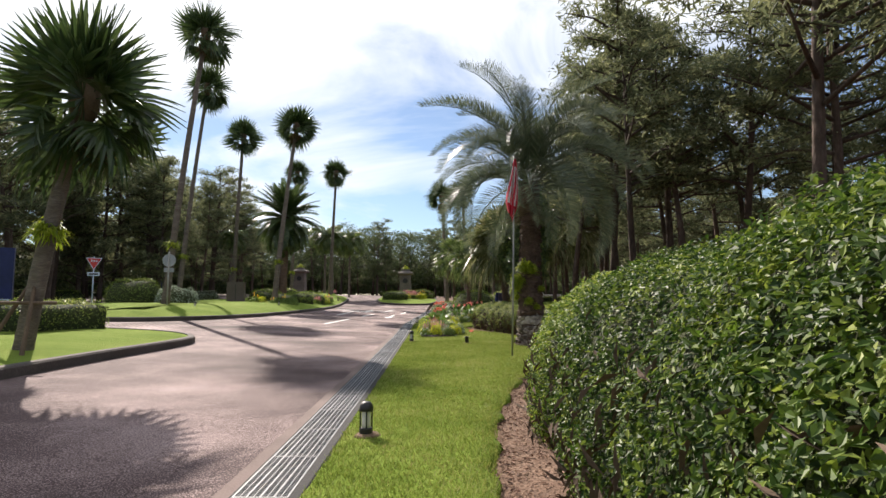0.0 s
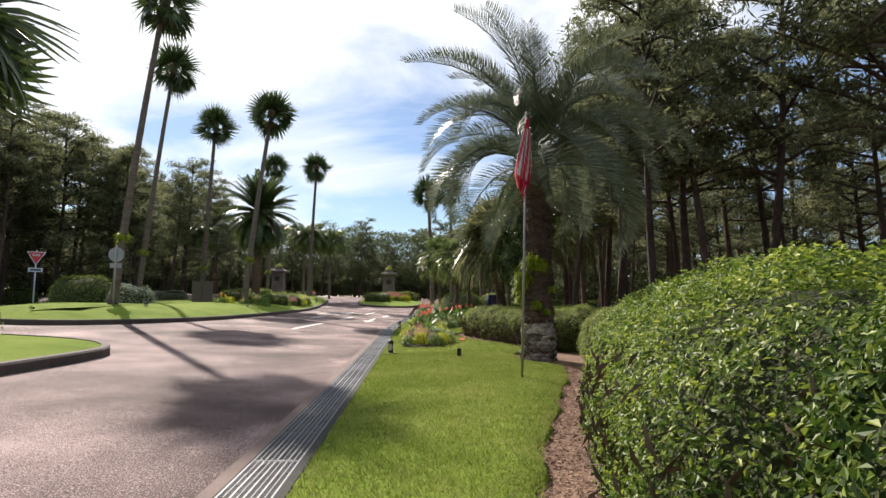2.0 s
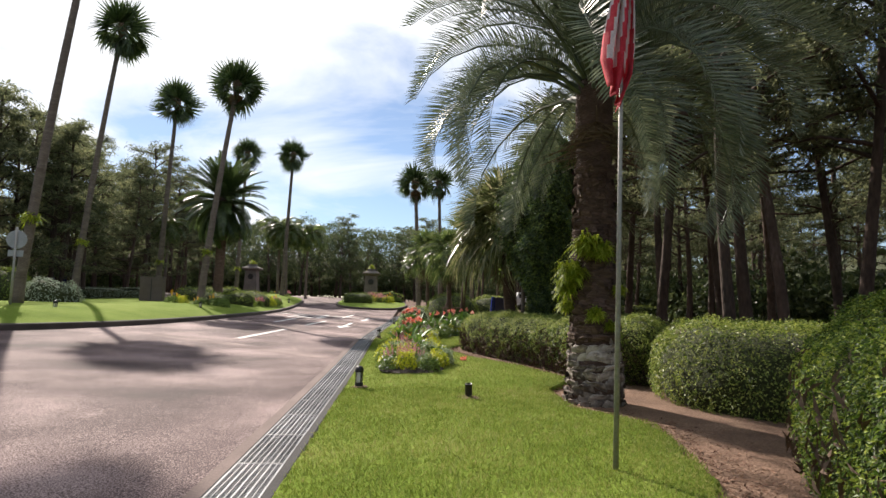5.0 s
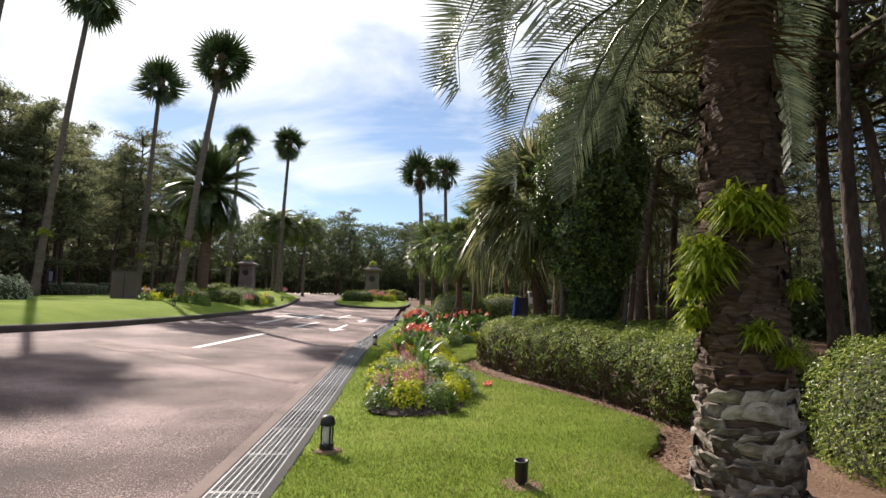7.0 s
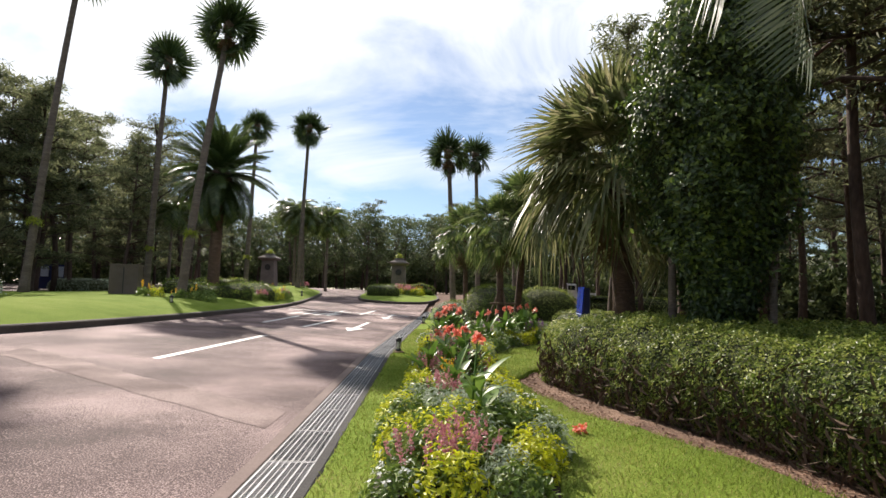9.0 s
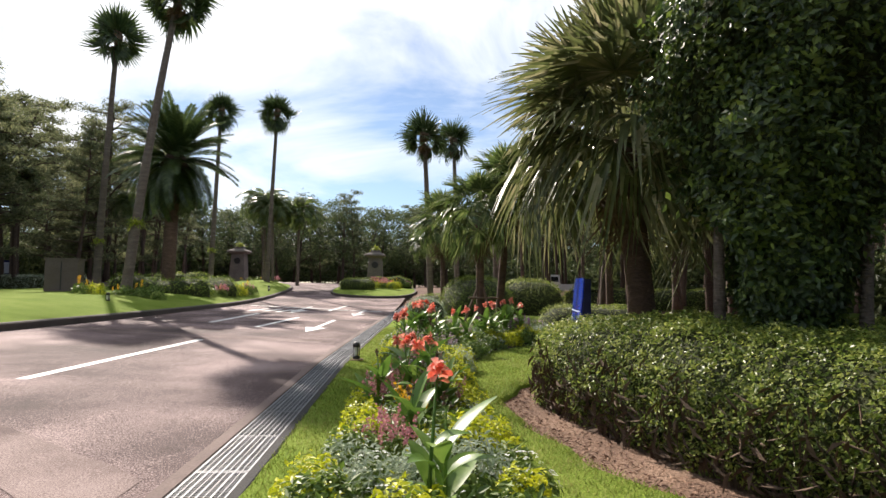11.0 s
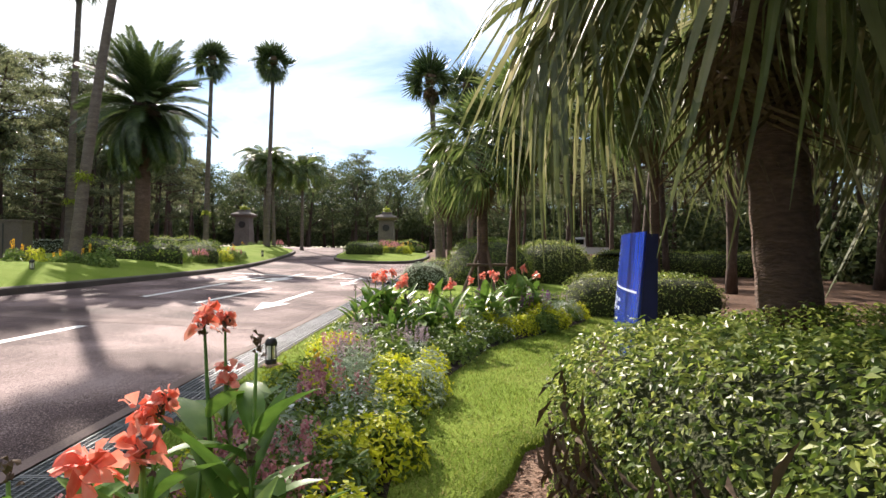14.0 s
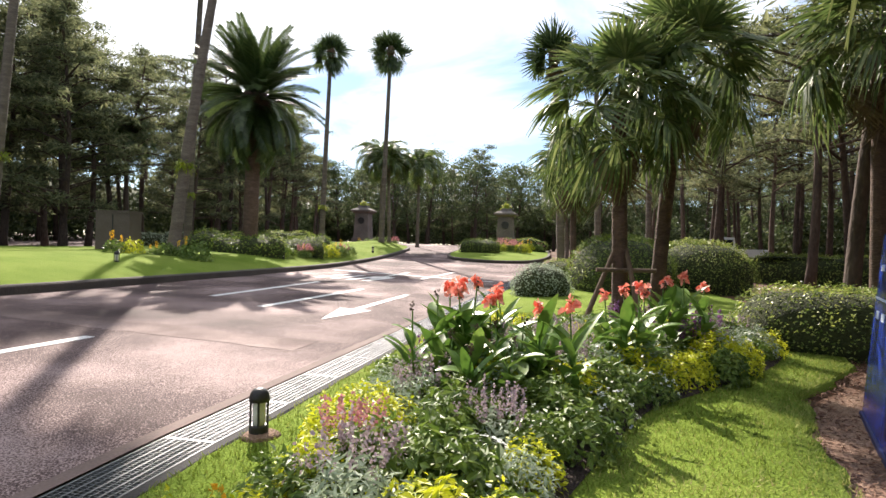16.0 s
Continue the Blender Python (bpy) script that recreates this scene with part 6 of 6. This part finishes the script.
CANNAS = ((-0.02, 20.5, 0.86, 1), (0.05, 20.62, 0.70, 0), (-0.15, 22.2, 0.45, 0),
          (-0.27, 23.45, 0.77, 1), (-0.20, 23.38, 0.72, 1), (0.03, 22.93, 0.78, 1), (-0.08, 23.0, 0.72, 1), (-0.19, 23.95, 0.96, 1), (0.02, 23.71, 0.88, 0), (-0.32, 24.45, 0.90, 1), (-0.36, 24.42, 0.62, 1), (-0.45, 23.2, 0.62, 0),
          (-0.05, 23.3, 0.5, 0), (0.10, 23.55, 0.55, 0), (0.12, 23.15, 0.45, 0), (-0.15, 23.65, 0.5, 0),
          (-0.13, 29.37, 0.90, 1), (-0.05, 29.45, 0.94, 1), (-0.22, 29.50, 0.86, 1), (-0.28, 29.28, 0.84, 0), (-0.40, 29.0, 0.74, 0), (0.02, 29.25, 0.86, 1), (0.15, 30.0, 0.78, 1), (0.22, 30.1, 0.84, 1), (0.08, 29.85, 0.74, 1), (0.55, 29.3, 0.74, 1), (0.85, 29.2, 0.78, 1),
          (0.05, 29.0, 0.6, 0), (0.25, 29.3, 0.6, 0), (-0.15, 28.9, 0.55, 0), (0.40, 29.6, 0.6, 0), (0.30, 28.9, 0.55, 0), (0.60, 29.7, 0.6, 0), (-0.10, 29.7, 0.65, 0), (0.10, 28.7, 0.5, 0),
          (1.32, 30.2, 0.86, 1), (1.42, 30.3, 0.90, 1), (1.5, 30.5, 0.82, 1), (1.2, 30.5, 0.78, 1), (1.9, 31.6, 0.88, 1), (2.05, 31.9, 0.96, 1), (2.15, 32.1, 0.90, 1), (2.35, 32.2, 0.80, 1), (1.75, 31.3, 0.84, 0),
          (1.3, 30.7, 0.6, 0), (1.6, 30.9, 0.6, 0), (1.9, 31.3, 0.55, 0), (2.2, 31.8, 0.6, 0), (1.0, 30.3, 0.5, 0))
for i, (x, y, h, b) in enumerate(CANNAS):
    canna(x, y, h, 8 + i % 3 if not b or y > 28 else 5, 500 + i, bool(b), 0.9 if not b or y > 28 else 0.75)

# a fallen flower on the lawn
for x, y in ((0.98, 20.9), (1.05, 20.95)):
    thing("fallen_flower", "wilted coral canna flower lying on the lawn", "flower", (x, y, 0.075), 40, scale=0.6, mesh=CANNA_FLOWER[1])

# flowering plants on the islands
for k, (x0, y0, x1, y1, n) in enumerate(((-10.4, 46.5, -9.9, 52, 10), (-4.6, 66, -2.2, 66, 12), (-4.5, 70, -1.5, 70.5, 12), (-12.6, 40.2, -10.6, 40.6, 6), (-16, 70, -13, 70, 6))):
    for i in range(n):
        q = i / max(n - 1, 1)
        x, y = x0 + (x1 - x0) * q + rng.normal(0, 0.15), y0 + (y1 - y0) * q + rng.normal(0, 0.2)
        key = (["pink", "herb", "lime", "yellow"][int(rng.integers(4))], 0)
        if key in made:
            up = 0.32 if inside(ISLAND, x, y) or inside(GATE_ISLE, x, y) else 0.0
            sc = rng.uniform(1.2, 1.9)
            c = copy_thing(made[key], pose(x, y, ground_z(x, y) + up, 0, 0, rng.uniform(0, 360)))
            c.scale = (sc, sc, sc)
            c["group"] = "plants on the islands"

# ---- grass blades, litter ----
def tufts(name, count, xr, yr, test, size, mat, label, category, zf, seed, lean=0.6):
    g = np.random.default_rng(seed)
    x, y = g.uniform(*xr, count), g.uniform(*yr, count)
    ok = test(x, y)
    x, y = x[ok], y[ok]
    z = np.array([zf(a, b) for a, b in zip(x, y)])
    n = len(x)
    w = g.uniform(0, 6.28, n)
    h = size * g.uniform(0.5, 1.3, n)
    l1, l2 = g.normal(0, lean, n) * h, g.normal(0, lean, n) * h
    b = 0.0035 + 0.05 * h
    p0 = np.stack([x - b * np.cos(w), y - b * np.sin(w), z - 0.005], 1)
    p1 = np.stack([x + b * np.cos(w), y + b * np.sin(w), z - 0.005], 1)
    p2 = np.stack([x + l1, y + l2, z + h], 1)
    v = np.stack([p0, p1, p2], 1).reshape(-1, 3)
    return thing(name, label, category, kind="stuff", mesh=mesh_of(name, v, np.arange(3 * n).reshape(-1, 3), mat))


def on_lawn(x, y):
    l = np.interp(y, GY, GX) + GRATE_W + 0.09
    return (x > l) & (x < np.interp(y, LAWN_Y, LAWN_X)) & ~inside(BED, x, y)


lawn_z = lambda a, b: ground_z(a, b) + lawn_height(a, b)
tufts("grass", 170000, (-1.3, 2.8), (2.5, 17), on_lawn, 0.030, M_BLADE, "short mown grass blades of the lawn", "grass", lawn_z, 801)
tufts("grass", 150000, (-1.4, 4.0), (17, 36), on_lawn, 0.030, M_BLADE, "short mown grass blades of the lawn", "grass", lawn_z, 802)
g = np.random.default_rng(803)
n = 9000
y = g.uniform(2.5, 33, n)
x = np.interp(y, LAWN_Y, LAWN_X) + np.abs(g.normal(0.12, 0.28, n))
p = np.stack([x, y, 0.018 + g.uniform(0, 0.012, n)], 1)
v, f = leaf_cloud(p, np.tile([0, 0, 1.0], (n, 1)), 0.045, 0.25, 0.4, 0.2, g)
M_DRYLEAF = surface("dry_leaf_litter", [(0.2, (0.07, 0.03, 0.018)), (0.5, (0.17, 0.085, 0.05)), (0.8, (0.32, 0.19, 0.12))], 3, 14, 0.8, 0, island=0.6)
thing("leaf_litter", "dry brown fallen leaves on the mulch", "leaf litter", kind="stuff", mesh=mesh_of("leaf_litter", v, f, M_DRYLEAF))
